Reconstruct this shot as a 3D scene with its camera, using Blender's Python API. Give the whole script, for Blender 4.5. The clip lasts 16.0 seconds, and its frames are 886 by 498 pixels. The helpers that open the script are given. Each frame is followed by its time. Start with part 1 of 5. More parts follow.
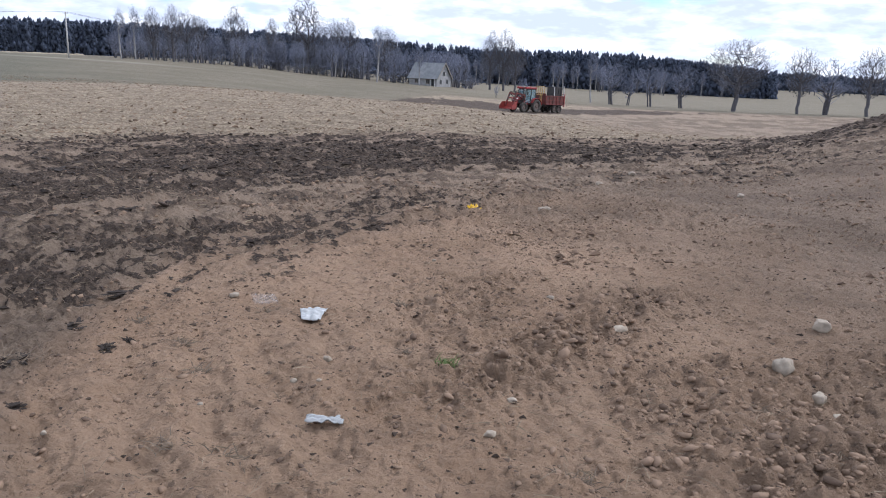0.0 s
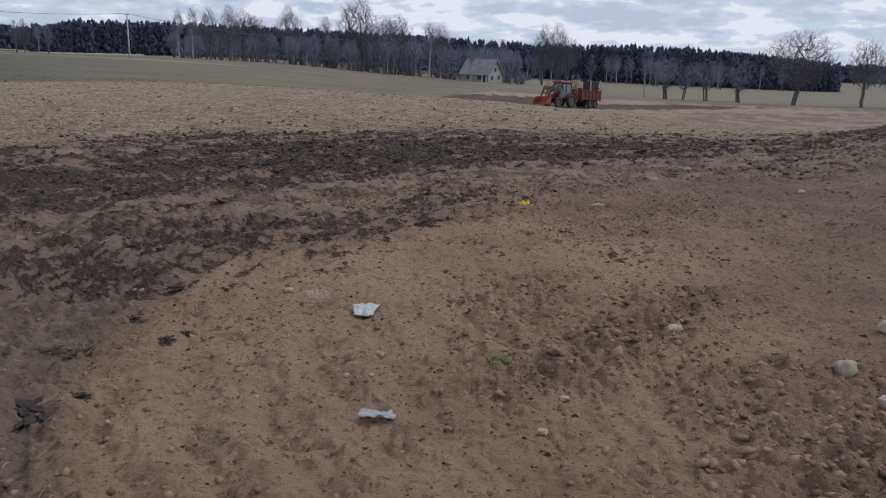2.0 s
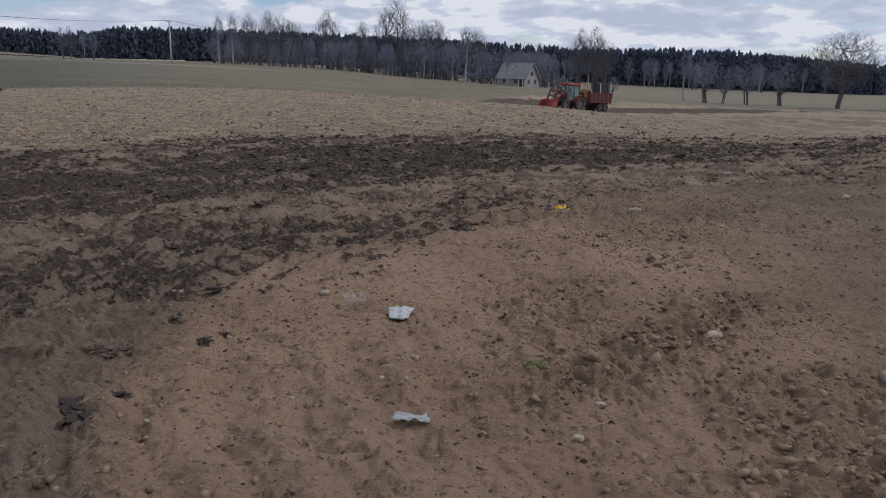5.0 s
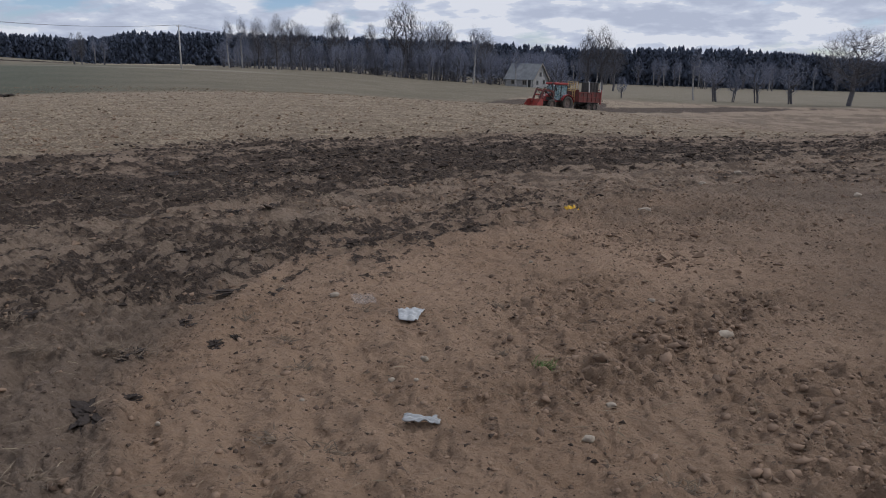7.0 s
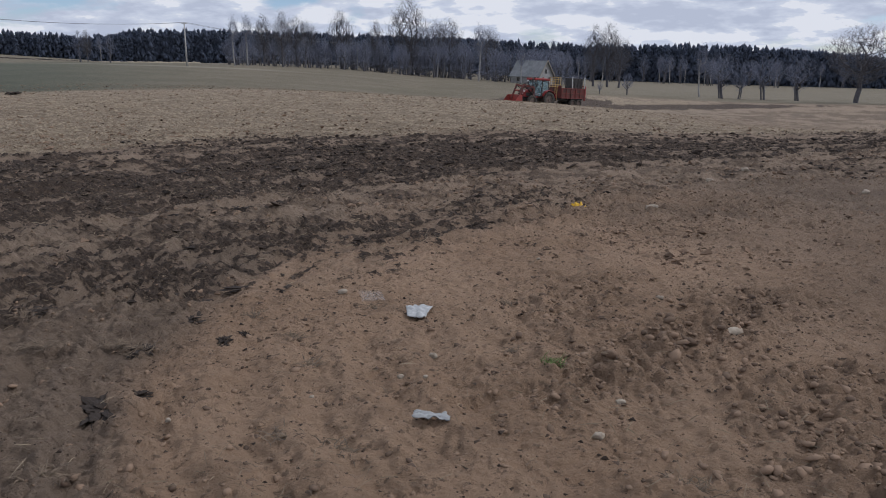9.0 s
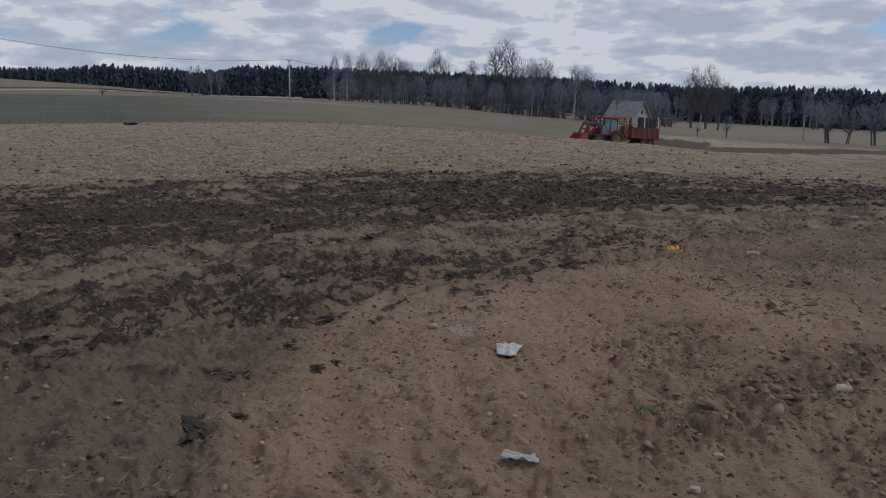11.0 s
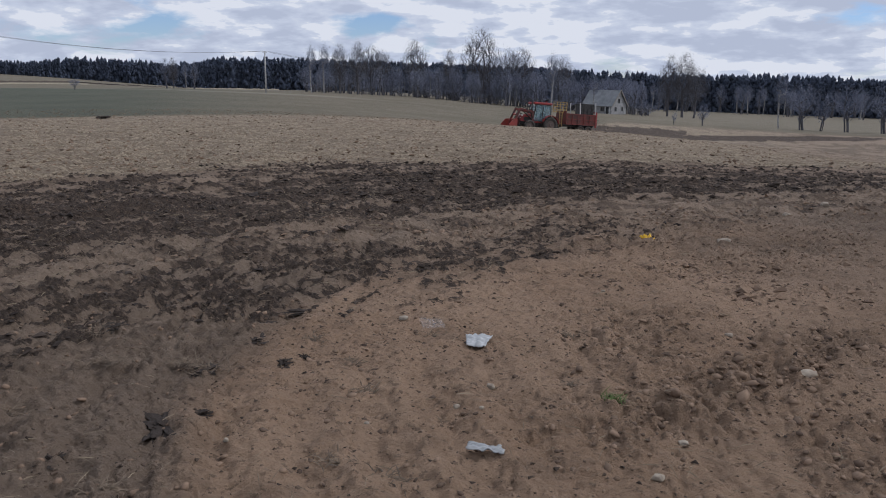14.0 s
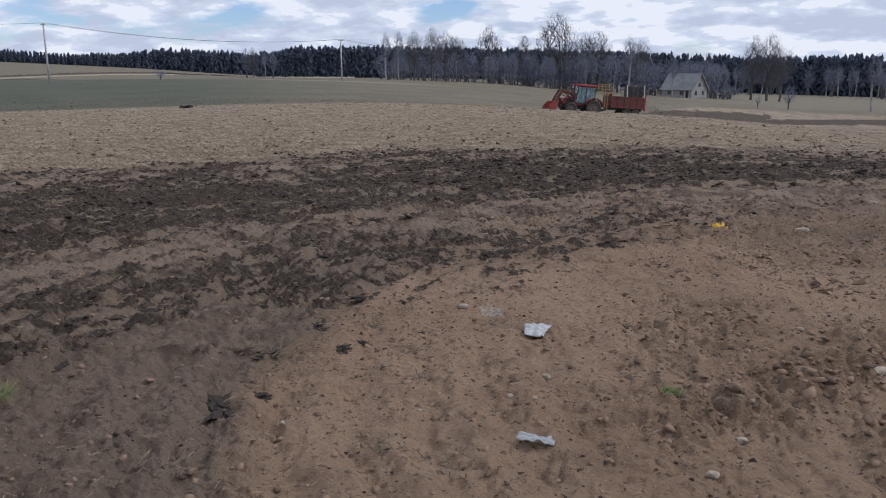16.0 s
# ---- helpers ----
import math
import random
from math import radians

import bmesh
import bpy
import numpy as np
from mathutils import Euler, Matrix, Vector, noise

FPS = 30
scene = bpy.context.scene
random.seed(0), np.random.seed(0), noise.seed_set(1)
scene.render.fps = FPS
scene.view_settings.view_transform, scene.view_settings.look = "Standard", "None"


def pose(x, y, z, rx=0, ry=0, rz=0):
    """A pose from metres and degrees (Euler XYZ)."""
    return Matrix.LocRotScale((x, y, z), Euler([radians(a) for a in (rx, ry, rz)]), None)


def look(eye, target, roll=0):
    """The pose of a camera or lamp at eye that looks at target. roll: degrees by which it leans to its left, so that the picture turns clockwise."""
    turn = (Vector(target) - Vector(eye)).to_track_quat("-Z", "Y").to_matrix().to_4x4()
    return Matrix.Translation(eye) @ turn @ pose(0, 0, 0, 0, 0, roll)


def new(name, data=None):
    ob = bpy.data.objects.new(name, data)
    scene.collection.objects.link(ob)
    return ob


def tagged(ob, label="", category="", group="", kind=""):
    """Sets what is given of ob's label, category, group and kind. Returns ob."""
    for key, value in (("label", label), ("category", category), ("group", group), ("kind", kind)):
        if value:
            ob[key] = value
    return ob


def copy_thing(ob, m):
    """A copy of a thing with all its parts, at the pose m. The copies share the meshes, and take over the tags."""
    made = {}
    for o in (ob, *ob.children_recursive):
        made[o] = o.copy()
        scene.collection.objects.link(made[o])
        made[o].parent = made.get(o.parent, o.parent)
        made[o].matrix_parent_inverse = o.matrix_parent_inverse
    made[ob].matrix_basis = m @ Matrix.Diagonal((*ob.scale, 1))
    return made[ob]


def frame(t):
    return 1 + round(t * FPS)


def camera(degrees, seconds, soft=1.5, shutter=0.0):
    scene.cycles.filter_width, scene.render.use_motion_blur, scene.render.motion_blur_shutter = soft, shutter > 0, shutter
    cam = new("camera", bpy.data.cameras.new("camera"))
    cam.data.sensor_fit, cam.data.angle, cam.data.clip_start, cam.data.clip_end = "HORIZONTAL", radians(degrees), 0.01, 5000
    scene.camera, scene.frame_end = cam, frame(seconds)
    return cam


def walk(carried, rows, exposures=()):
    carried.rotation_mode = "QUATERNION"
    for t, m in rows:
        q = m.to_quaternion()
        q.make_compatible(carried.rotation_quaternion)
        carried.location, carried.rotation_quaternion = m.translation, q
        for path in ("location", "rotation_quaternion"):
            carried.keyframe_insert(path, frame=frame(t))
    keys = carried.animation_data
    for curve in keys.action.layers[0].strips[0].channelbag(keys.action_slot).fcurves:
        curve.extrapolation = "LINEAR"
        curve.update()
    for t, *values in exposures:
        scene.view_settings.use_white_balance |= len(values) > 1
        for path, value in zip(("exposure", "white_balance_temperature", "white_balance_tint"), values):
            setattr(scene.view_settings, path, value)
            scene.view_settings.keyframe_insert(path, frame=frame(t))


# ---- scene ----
PATH = [
    (0, (0.0, 0.0, 1.6), (0.008, 1.943, 1.127), 2.1),
    (0.5, (0.0, 0.005, 1.599), (-0.023, 1.946, 1.117), 1.9),
    (1, (-0.009, -0.001, 1.603), (-0.064, 1.939, 1.118), 1.8),
    (1.5, (0.002, -0.004, 1.603), (-0.088, 1.934, 1.116), 1.6),
    (2, (-0.007, -0.003, 1.603), (-0.13, 1.933, 1.117), 1.4),
    (2.5, (-0.011, 0.002, 1.597), (-0.171, 1.936, 1.112), 1.2),
    (3, (-0.016, -0.001, 1.6), (-0.196, 1.932, 1.118), 1.2),
    (3.5, (-0.012, 0.002, 1.6), (-0.207, 1.934, 1.121), 1.2),
    (4, (-0.009, 0.005, 1.599), (-0.213, 1.937, 1.122), 1.1),
    (6.5, (-0.012, 0.01, 1.593), (-0.245, 1.937, 1.115), 0.9),
    (7, (-0.006, 0.01, 1.593), (-0.246, 1.938, 1.119), 0.5),
    (7.5, (-0.014, 0.012, 1.592), (-0.258, 1.939, 1.116), 0.3),
    (8, (-0.018, 0.016, 1.59), (-0.263, 1.942, 1.111), 0.4),
    (8.5, (-0.02, 0.011, 1.59), (-0.267, 1.936, 1.108), 0.5),
    (9, (-0.028, 0.008, 1.59), (-0.281, 1.933, 1.109), 0.4),
    (9.5, (-0.044, 0.004, 1.591), (-0.33, 1.925, 1.113), 0.3),
    (10, (-0.059, -0.006, 1.593), (-0.486, 1.898, 1.152), 1.4),
    (10.2, (-0.067, -0.008, 1.594), (-0.522, 1.894, 1.175), 1.7),
    (12.5, (-0.044, 0.0, 1.595), (-0.538, 1.9, 1.214), 1.0),
    (13, (-0.039, 0.004, 1.585), (-0.514, 1.907, 1.194), 0.8),
    (13.5, (-0.044, 0.005, 1.581), (-0.492, 1.912, 1.177), 0.7),
    (14, (0.009, 0.038, 1.595), (-0.42, 1.947, 1.181), 0.8),
    (14.5, (0.045, 0.088, 1.604), (-0.426, 1.987, 1.19), 0.3),
    (15, (0.076, 0.111, 1.599), (-0.48, 1.986, 1.18), -0.2),
    (15.5, (0.098, 0.099, 1.599), (-0.481, 1.965, 1.171), -0.1),
    (16, (0.108, 0.07, 1.608), (-0.502, 1.921, 1.159), 0.0),
]
EXPOSURE = [(0, 0.40), (0.5, 0.38), (1, 0.15), (1.5, -0.1), (2, -0.32), (3, -0.4), (4, -0.42), (6.5, -0.47), (7, -0.48), (7.5, -0.25), (8, 0.1), (8.5, 0.0), (9, -0.40), (9.5, -0.62), (10, -0.76), (12.5, -0.68), (13.5, -0.55), (14, -0.42), (14.5, -0.66), (15, -0.68), (15.5, -0.50), (16, -0.22)]
cam = camera(59.8, 16.0, soft=1.0)
walk(cam, [(t, look(eye, target, roll)) for t, eye, target, roll in PATH],
     exposures=[(t, stops, float(np.interp(t, [0, 1.5, 2.5, 9.5, 12.5, 16], [5820, 5980, 6070, 6070, 5990, 5950])), 13) for t, stops in EXPOSURE])

# ---- sky and sun ----
SUN_AZ, SUN_EL = 70.0, 42.0     # degrees to the right of the view, and up


def sky():
    w = bpy.data.worlds.new("sky")
    scene.world = w
    w.use_nodes = True
    nt = w.node_tree
    nt.nodes.clear()
    N, L = nt.nodes.new, nt.links.new
    out, bg = N("ShaderNodeOutputWorld"), N("ShaderNodeBackground")
    st = N("ShaderNodeTexSky")
    st.sky_type, st.sun_disc = "NISHITA", False
    st.sun_elevation, st.sun_rotation = radians(SUN_EL), radians(SUN_AZ)
    st.air_density, st.dust_density, st.ozone_density = 1.0, 0.2, 3.0
    gain = N("ShaderNodeMix")
    gain.data_type, gain.blend_type = "RGBA", "MULTIPLY"
    gain.inputs[0].default_value = 1.0
    L(st.outputs[0], gain.inputs[6])
    gain.inputs[7].default_value = (0.104, 0.112, 0.138, 1)
    # cloud deck: the direction laid on a flat layer overhead
    co = N("ShaderNodeTexCoord")
    sep = N("ShaderNodeSeparateXYZ")
    L(co.outputs["Generated"], sep.inputs[0])

    def m(op, a, b=None, c=None):
        n = N("ShaderNodeMath")
        n.operation = op
        for i, v in enumerate((a, b, c)):
            if v is None:
                continue
            if isinstance(v, (int, float)):
                n.inputs[i].default_value = v
            else:
                L(v, n.inputs[i])
        return n.outputs[0]
    up = m("ADD", m("MAXIMUM", sep.outputs[2], 0.0), 0.30)
    flat = N("ShaderNodeCombineXYZ")
    L(m("DIVIDE", sep.outputs[0], up), flat.inputs[0])
    L(m("DIVIDE", sep.outputs[1], up), flat.inputs[1])
    L(m("MULTIPLY", sep.outputs[2], 4.6), flat.inputs[2])

    def nz(scale, detail, rough, off):
        mp = N("ShaderNodeMapping")
        mp.inputs["Location"].default_value = off
        L(flat.outputs[0], mp.inputs[0])
        n = N("ShaderNodeTexNoise")
        L(mp.outputs[0], n.inputs["Vector"])
        n.inputs["Scale"].default_value, n.inputs["Detail"].default_value = scale, detail
        n.inputs["Roughness"].default_value = rough
        return n.outputs[0]

    def ramp(v, stops):
        r = N("ShaderNodeValToRGB")
        L(v, r.inputs[0])
        while len(r.color_ramp.elements) < len(stops):
            r.color_ramp.elements.new(0.5)
        for e, (p, c) in zip(r.color_ramp.elements, stops):
            e.position, e.color = p, (*c, 1)
        return r.outputs[0]
    cover = ramp(nz(2.2, 8, 0.55, (3.1, 1.7, 0)), [(0.33, (0, 0, 0)), (0.42, (1, 1, 1))])
    billow, shelf = nz(5.6, 10, 0.54, (8.3, 4.4, 2)), nz(1.8, 4, 0.5, (1.3, 7.4, 5))
    body = m("ADD", m("MULTIPLY", billow, 0.80), m("MULTIPLY", shelf, 0.30))
    tone = ramp(body, [(0.47, (0.62, 0.67, 0.78)), (0.535, (0.73, 0.78, 0.88)), (0.57, (0.80, 0.845, 0.92)), (0.59, (0.97, 0.985, 1.01))])
    mix = N("ShaderNodeMix")
    mix.data_type = "RGBA"
    L(cover, mix.inputs[0])
    L(gain.outputs[2], mix.inputs[6])
    L(tone, mix.inputs[7])
    L(mix.outputs[2], bg.inputs[0])
    bg.inputs[1].default_value = 1.0
    L(bg.outputs[0], out.inputs[0])


sky()
sun = new("sun", bpy.data.lights.new("sun", "SUN"))
sun.data.energy, sun.data.angle, sun.data.color = 1.95, radians(6), (1.0, 0.96, 0.91)
az, el = radians(SUN_AZ), radians(SUN_EL)
sun.matrix_world = look((0, 0, 60), (-math.sin(az) * math.cos(el), -math.cos(az) * math.cos(el), 60 - math.sin(el)))


# ---- materials ----
class Shade:
    """A principled material under construction, with short calls for its nodes."""

    def __init__(self, name, rough=0.9, metal=0.0, spec=0.3):
        self.mat = bpy.data.materials.new(name)
        self.mat.use_nodes = True
        self.nt = self.mat.node_tree
        self.b = self.nt.nodes["Principled BSDF"]
        self.b.inputs["Roughness"].default_value = rough
        self.b.inputs["Metallic"].default_value = metal
        self.b.inputs["Specular IOR Level"].default_value = spec
        self.co = self.nt.nodes.new("ShaderNodeTexCoord").outputs["Object"]

    def put(self, sock, v):
        if isinstance(v, (int, float)):
            sock.default_value = v
        elif isinstance(v, tuple):
            sock.default_value = (*v, 1) if len(v) == 3 else v
        else:
            self.nt.links.new(v, sock)

    def noise(self, scale, detail=6, rough=0.6, stretch=None, coord=None):
        n = self.nt.nodes.new("ShaderNodeTexNoise")
        n.inputs["Scale"].default_value, n.inputs["Detail"].default_value = scale, detail
        n.inputs["Roughness"].default_value = rough
        v = coord or self.co
        if stretch:
            mp = self.nt.nodes.new("ShaderNodeMapping")
            mp.inputs["Scale"].default_value = stretch
            self.put(mp.inputs[0], v)
            v = mp.outputs[0]
        self.put(n.inputs["Vector"], v)
        return n.outputs[0]

    def ramp(self, v, a, b):
        n = self.nt.nodes.new("ShaderNodeMapRange")
        n.interpolation_type = "SMOOTHSTEP"
        self.put(n.inputs[0], v)
        n.inputs[1].default_value, n.inputs[2].default_value = a, b
        return n.outputs[0]

    def mix(self, f, a, b, mode="MIX"):
        n = self.nt.nodes.new("ShaderNodeMix")
        n.data_type, n.blend_type = "RGBA", mode
        self.put(n.inputs[0], f), self.put(n.inputs[6], a), self.put(n.inputs[7], b)
        return n.outputs[2]

    def math(self, op, a, b=0.0):
        n = self.nt.nodes.new("ShaderNodeMath")
        n.operation = op
        self.put(n.inputs[0], a), self.put(n.inputs[1], b)
        return n.outputs[0]

    def attr(self, name):
        n = self.nt.nodes.new("ShaderNodeAttribute")
        n.attribute_name = name
        return n.outputs["Fac"]

    def rand(self):
        return self.nt.nodes.new("ShaderNodeObjectInfo").outputs["Random"]

    def island(self):
        return self.nt.nodes.new("ShaderNodeNewGeometry").outputs["Random Per Island"]

    def bump(self, v, strength, dist):
        n = self.nt.nodes.new("ShaderNodeBump")
        n.inputs["Strength"].default_value, n.inputs["Distance"].default_value = strength, dist
        self.put(n.inputs["Height"], v)
        self.put(self.b.inputs["Normal"], n.outputs[0])

    def color(self, v):
        self.put(self.b.inputs["Base Color"], v)
        return self


def simple(name, a, b, scale=8.0, rough=0.6, metal=0.0, spec=0.4, bump=0.0, dist=0.01):
    s = Shade(name, rough, metal, spec)
    n = s.noise(scale)
    s.color(s.mix(s.ramp(n, 0.35, 0.65), a, b))
    if bump:
        s.bump(s.noise(scale * 4), bump, dist)
    return s.mat


def soil_material():
    s = Shade("field_soil", 0.95, 0, 0.15)
    big, mid, fine = s.noise(0.5, 5), s.noise(4.0, 8, 0.65), s.noise(38.0, 8, 0.7)
    grey = s.mix(s.ramp(big, 0.38, 0.62), (0.240, 0.179, 0.132), (0.178, 0.132, 0.098))
    sand = s.mix(s.ramp(big, 0.38, 0.62), (0.405, 0.276, 0.184), (0.345, 0.230, 0.150))
    col = s.mix(s.attr("sand"), grey, sand)
    col = s.mix(s.math("MULTIPLY", s.attr("fresh"), 0.55), col, (0.205, 0.140, 0.096))
    spots = s.noise(17.0, 8, 0.74)
    col = s.mix(s.math("MULTIPLY", s.ramp(mid, 0.50, 0.66), 0.32), col, (0.150, 0.108, 0.080))
    col = s.mix(s.math("MULTIPLY", s.ramp(spots, 0.565, 0.605), 0.6), col, (0.112, 0.080, 0.060))
    col = s.mix(s.math("MULTIPLY", s.ramp(fine, 0.56, 0.72), 0.55), col, (0.40, 0.32, 0.25))
    # tilled ground: dry pale crust and moist dark crumbs in streaks along the arcs
    mottle = s.math("ADD", s.math("MULTIPLY", s.attr("tuss"), 0.5), s.math("MULTIPLY", s.attr("clot"), 0.5))
    mottle = s.math("ADD", mottle, s.math("MULTIPLY", s.math("SUBTRACT", s.noise(16.0, 8, 0.72, (0.7, 1.3, 1)), 0.5), 0.9))
    crust = s.mix(s.ramp(mottle, 0.36, 0.62), (0.320, 0.243, 0.178), (0.118, 0.087, 0.064))
    col = s.mix(s.math("MULTIPLY", s.attr("tilled"), 0.62), col, crust)
    # stubble: bleached straw in short streaks
    straw = s.noise(14.0, 9, 0.75, (0.5, 1.3, 1))
    st = s.mix(s.ramp(straw, 0.38, 0.62), (0.168, 0.128, 0.090), (0.425, 0.345, 0.245))
    st = s.mix(s.math("MULTIPLY", s.ramp(s.attr("clot"), 0.52, 0.75), 0.45), st, (0.150, 0.118, 0.090))
    st = s.mix(s.math("MULTIPLY", s.ramp(s.attr("row"), 0.35, 0.95), 0.38), st, (0.165, 0.128, 0.096))
    col = s.mix(s.attr("stubble"), col, st)
    # manure: damp soil, and dark clotted matter in patches
    col = s.mix(s.math("MULTIPLY", s.ramp(s.attr("manure"), 0.2, 0.8), 0.62), col, s.mix(s.ramp(mid, 0.42, 0.6), (0.164, 0.121, 0.091), (0.098, 0.071, 0.054)))
    dark = s.mix(s.ramp(fine, 0.3, 0.7), (0.042, 0.031, 0.025), (0.100, 0.075, 0.058))
    lumps = s.noise(19.0, 9, 0.76, (0.8, 1.2, 1))
    clot = s.math("ADD", s.math("MULTIPLY", s.math("SUBTRACT", s.attr("clot"), 0.5), 1.0), s.math("MULTIPLY", s.math("SUBTRACT", s.attr("tuss"), 0.5), 0.35))
    lumps = s.math("ADD", s.math("MULTIPLY", s.math("SUBTRACT", lumps, 0.5), 0.9), clot)
    cover = s.ramp(s.math("ADD", lumps, s.math("MULTIPLY", s.math("SUBTRACT", s.attr("manure"), 0.5), 0.95)), -0.06, 0.06)
    flecks = s.math("SUBTRACT", 1.0, s.math("MULTIPLY", s.ramp(s.noise(13.0, 7, 0.72, (0.6, 1.4, 1)), 0.53, 0.58), 0.75))
    cover = s.math("MULTIPLY", s.math("MULTIPLY", cover, flecks), s.ramp(s.attr("manure"), 0.03, 0.25))
    col = s.mix(cover, col, dark)
    # winter grass
    gr = s.mix(s.ramp(s.noise(0.12, 6), 0.35, 0.65), (0.162, 0.140, 0.098), (0.210, 0.178, 0.130))
    gr = s.mix(s.ramp(s.noise(1.5, 6, 0.7), 0.4, 0.7), gr, (0.132, 0.116, 0.082))
    col = s.mix(s.attr("grass"), col, gr)
    gn = s.mix(s.ramp(s.noise(0.10, 6), 0.35, 0.65), (0.086, 0.093, 0.068), (0.110, 0.112, 0.082))
    col = s.mix(s.attr("crop"), col, gn)
    col = s.mix(s.attr("pale"), col, (0.30, 0.265, 0.205))
    s.color(col)
    s.bump(s.math("ADD", s.math("MULTIPLY", fine, 0.6), s.math("ADD", mid, s.math("MULTIPLY", spots, 0.9))), 1.0, 0.06)
    return s.mat


SOIL = soil_material()


# ---- the lie of the land ----
RADII = [22, 40, 60, 95, 200, 450, 1000]
BEARINGS = [-50, -40, -30, -15, -8, 0, 8, 14, 20, 25, 30]
SLOPES = np.array([   # degrees below eye level, by bearing and distance
    [5.6, 3.4, 2.5, 1.40, 0.55, 0.30, -0.85],
    [5.65, 3.4, 2.45, 1.35, 0.50, 0.36, -0.35],
    [5.7, 3.4, 2.4, 1.30, 0.45, 0.42, 0.28],
    [5.8, 3.6, 2.5, 2.25, 0.85, 0.55, 0.3],
    [5.9, 3.8, 2.80, 3.00, 1.4, 0.90, 0.1],
    [5.9, 4.0, 3.15, 3.35, 1.8, 1.30, 0.3],
    [5.9, 4.4, 3.75, 3.55, 2.2, 1.50, 0.4],
    [5.8, 4.6, 4.25, 3.60, 2.4, 1.60, 0.5],
    [5.6, 4.5, 4.6, 3.60, 2.4, 1.65, 0.5],
    [4.8, 4.0, 4.4, 3.50, 2.35, 1.65, 0.5],
    [3.3, 2.15, 2.8, 3.20, 2.3, 1.70, 0.5]])
EYE = 1.6
HEIGHTS = EYE - np.array(RADII) * np.tan(np.radians(SLOPES))
KNOTS = np.log(np.array([3.0, 6.0, 12.0] + RADII + [2500.0, 6000.0]))


def spline(xs, ys, x):
    """A smooth curve through (xs, ys); ys may carry a second axis that runs with x."""
    i = np.clip(np.searchsorted(xs, x) - 1, 0, len(xs) - 2)
    d = np.diff(xs)
    s = (ys[1:] - ys[:-1]) / (d[:, None] if ys.ndim > 1 else d)
    t = np.concatenate([s[:1], (s[1:] + s[:-1]) / 2, s[-1:]])
    h = d[i]
    u = np.clip((x - xs[i]) / h, 0, 1)
    pick = (lambda a, k: a[k, np.arange(len(x))]) if ys.ndim > 1 else (lambda a, k: a[k])
    return ((2 * u**3 - 3 * u**2 + 1) * pick(ys, i) + (u**3 - 2 * u**2 + u) * h * pick(t, i)
            + (3 * u**2 - 2 * u**3) * pick(ys, i + 1) + (u**3 - u**2) * h * pick(t, i + 1))


def land(x, y):
    """The height of the smooth ground."""
    x, y = np.atleast_1d(np.asarray(x, float)), np.atleast_1d(np.asarray(y, float))
    r = np.maximum(np.hypot(x, y), 0.01)
    b = np.degrees(np.arctan2(x, y))
    bc = np.clip(b, -50, 30)
    bb = np.array(BEARINGS, float)
    rings = [-0.033 * np.cos(np.radians(b)) * k for k in (3.0, 6.0, 12.0)]
    for n in range(len(RADII)):
        z = spline(bb, HEIGHTS[:, n], bc)
        away = np.clip((np.abs(b + 10) - 60) / 60, 0, 1)
        rings.append(z * (1 - away) + (-0.012 * RADII[n]) * away)
    rings += [rings[-1] * 1.0, rings[-1] * 1.0]
    z = spline(KNOTS, np.array(rings), np.log(np.maximum(r, 3.0)))
    return np.where(r < 3.0, -0.033 * y, z)


def hz(x, y):
    return float(land(x, y)[0])


def polar(b, r):
    return r * math.sin(radians(b)), r * math.cos(radians(b))


def lattice(ix, iy, seed):
    h = (ix * 374761393 + iy * 668265263 + seed * 974634777) & 0xFFFFFFFF
    h = ((h ^ (h >> 13)) * 1274126177) & 0xFFFFFFFF
    return ((h ^ (h >> 16)) & 0xFFFF) / 65535.0


def grain(x, y, scale, seed=1):
    """Smooth noise from 0 to 1, one cell every 1 / scale metres."""
    x, y = x * scale, y * scale
    ix, iy = np.floor(x).astype(np.int64), np.floor(y).astype(np.int64)
    u, v = x - ix, y - iy
    u, v = u * u * (3 - 2 * u), v * v * (3 - 2 * v)
    a, b = lattice(ix, iy, seed), lattice(ix + 1, iy, seed)
    c, d = lattice(ix, iy + 1, seed), lattice(ix + 1, iy + 1, seed)
    return (a * (1 - u) + b * u) * (1 - v) + (c * (1 - u) + d * u) * v


def fractal(x, y, scale, octaves=4, seed=1, gain=0.5):
    total, amp, norm = 0, 1.0, 0
    for k in range(octaves):
        total, norm = total + amp * grain(x + 13.7 * k, y - 7.1 * k, scale * 2**k, seed + k), norm + amp
        amp *= gain
    return total / norm


def step(a, b, v):
    u = np.clip((v - a) / (b - a), 0, 1)
    return u * u * (3 - 2 * u)


def cloddy(x, y):
    """Where the tilled soil lies in coarse clods."""
    def blob(cx, cy, ax, ay, turn):
        c, k = math.cos(radians(turn)), math.sin(radians(turn))
        u, v = (x - cx) * c + (y - cy) * k, -(x - cx) * k + (y - cy) * c
        return np.exp(-(u / ax) ** 2 - (v / ay) ** 2)
    patch = step(0.46, 0.64, fractal(x, y, 0.55, 3, 41)) * 0.55
    strong = blob(0.9, 4.85, 0.9, 0.35, 42) + blob(1.9, 3.2, 0.8, 0.6, 20) + 0.8 * blob(0.3, 4.1, 0.5, 0.25, 30) + 0.8 * blob(1.6, 5.9, 0.6, 0.35, 20)
    return np.clip(np.maximum(patch * (0.5 + 0.5 * step(-0.6, 1.0, x)), strong * (0.5 + fractal(x, y, 3.0, 2, 47))), 0, 1)


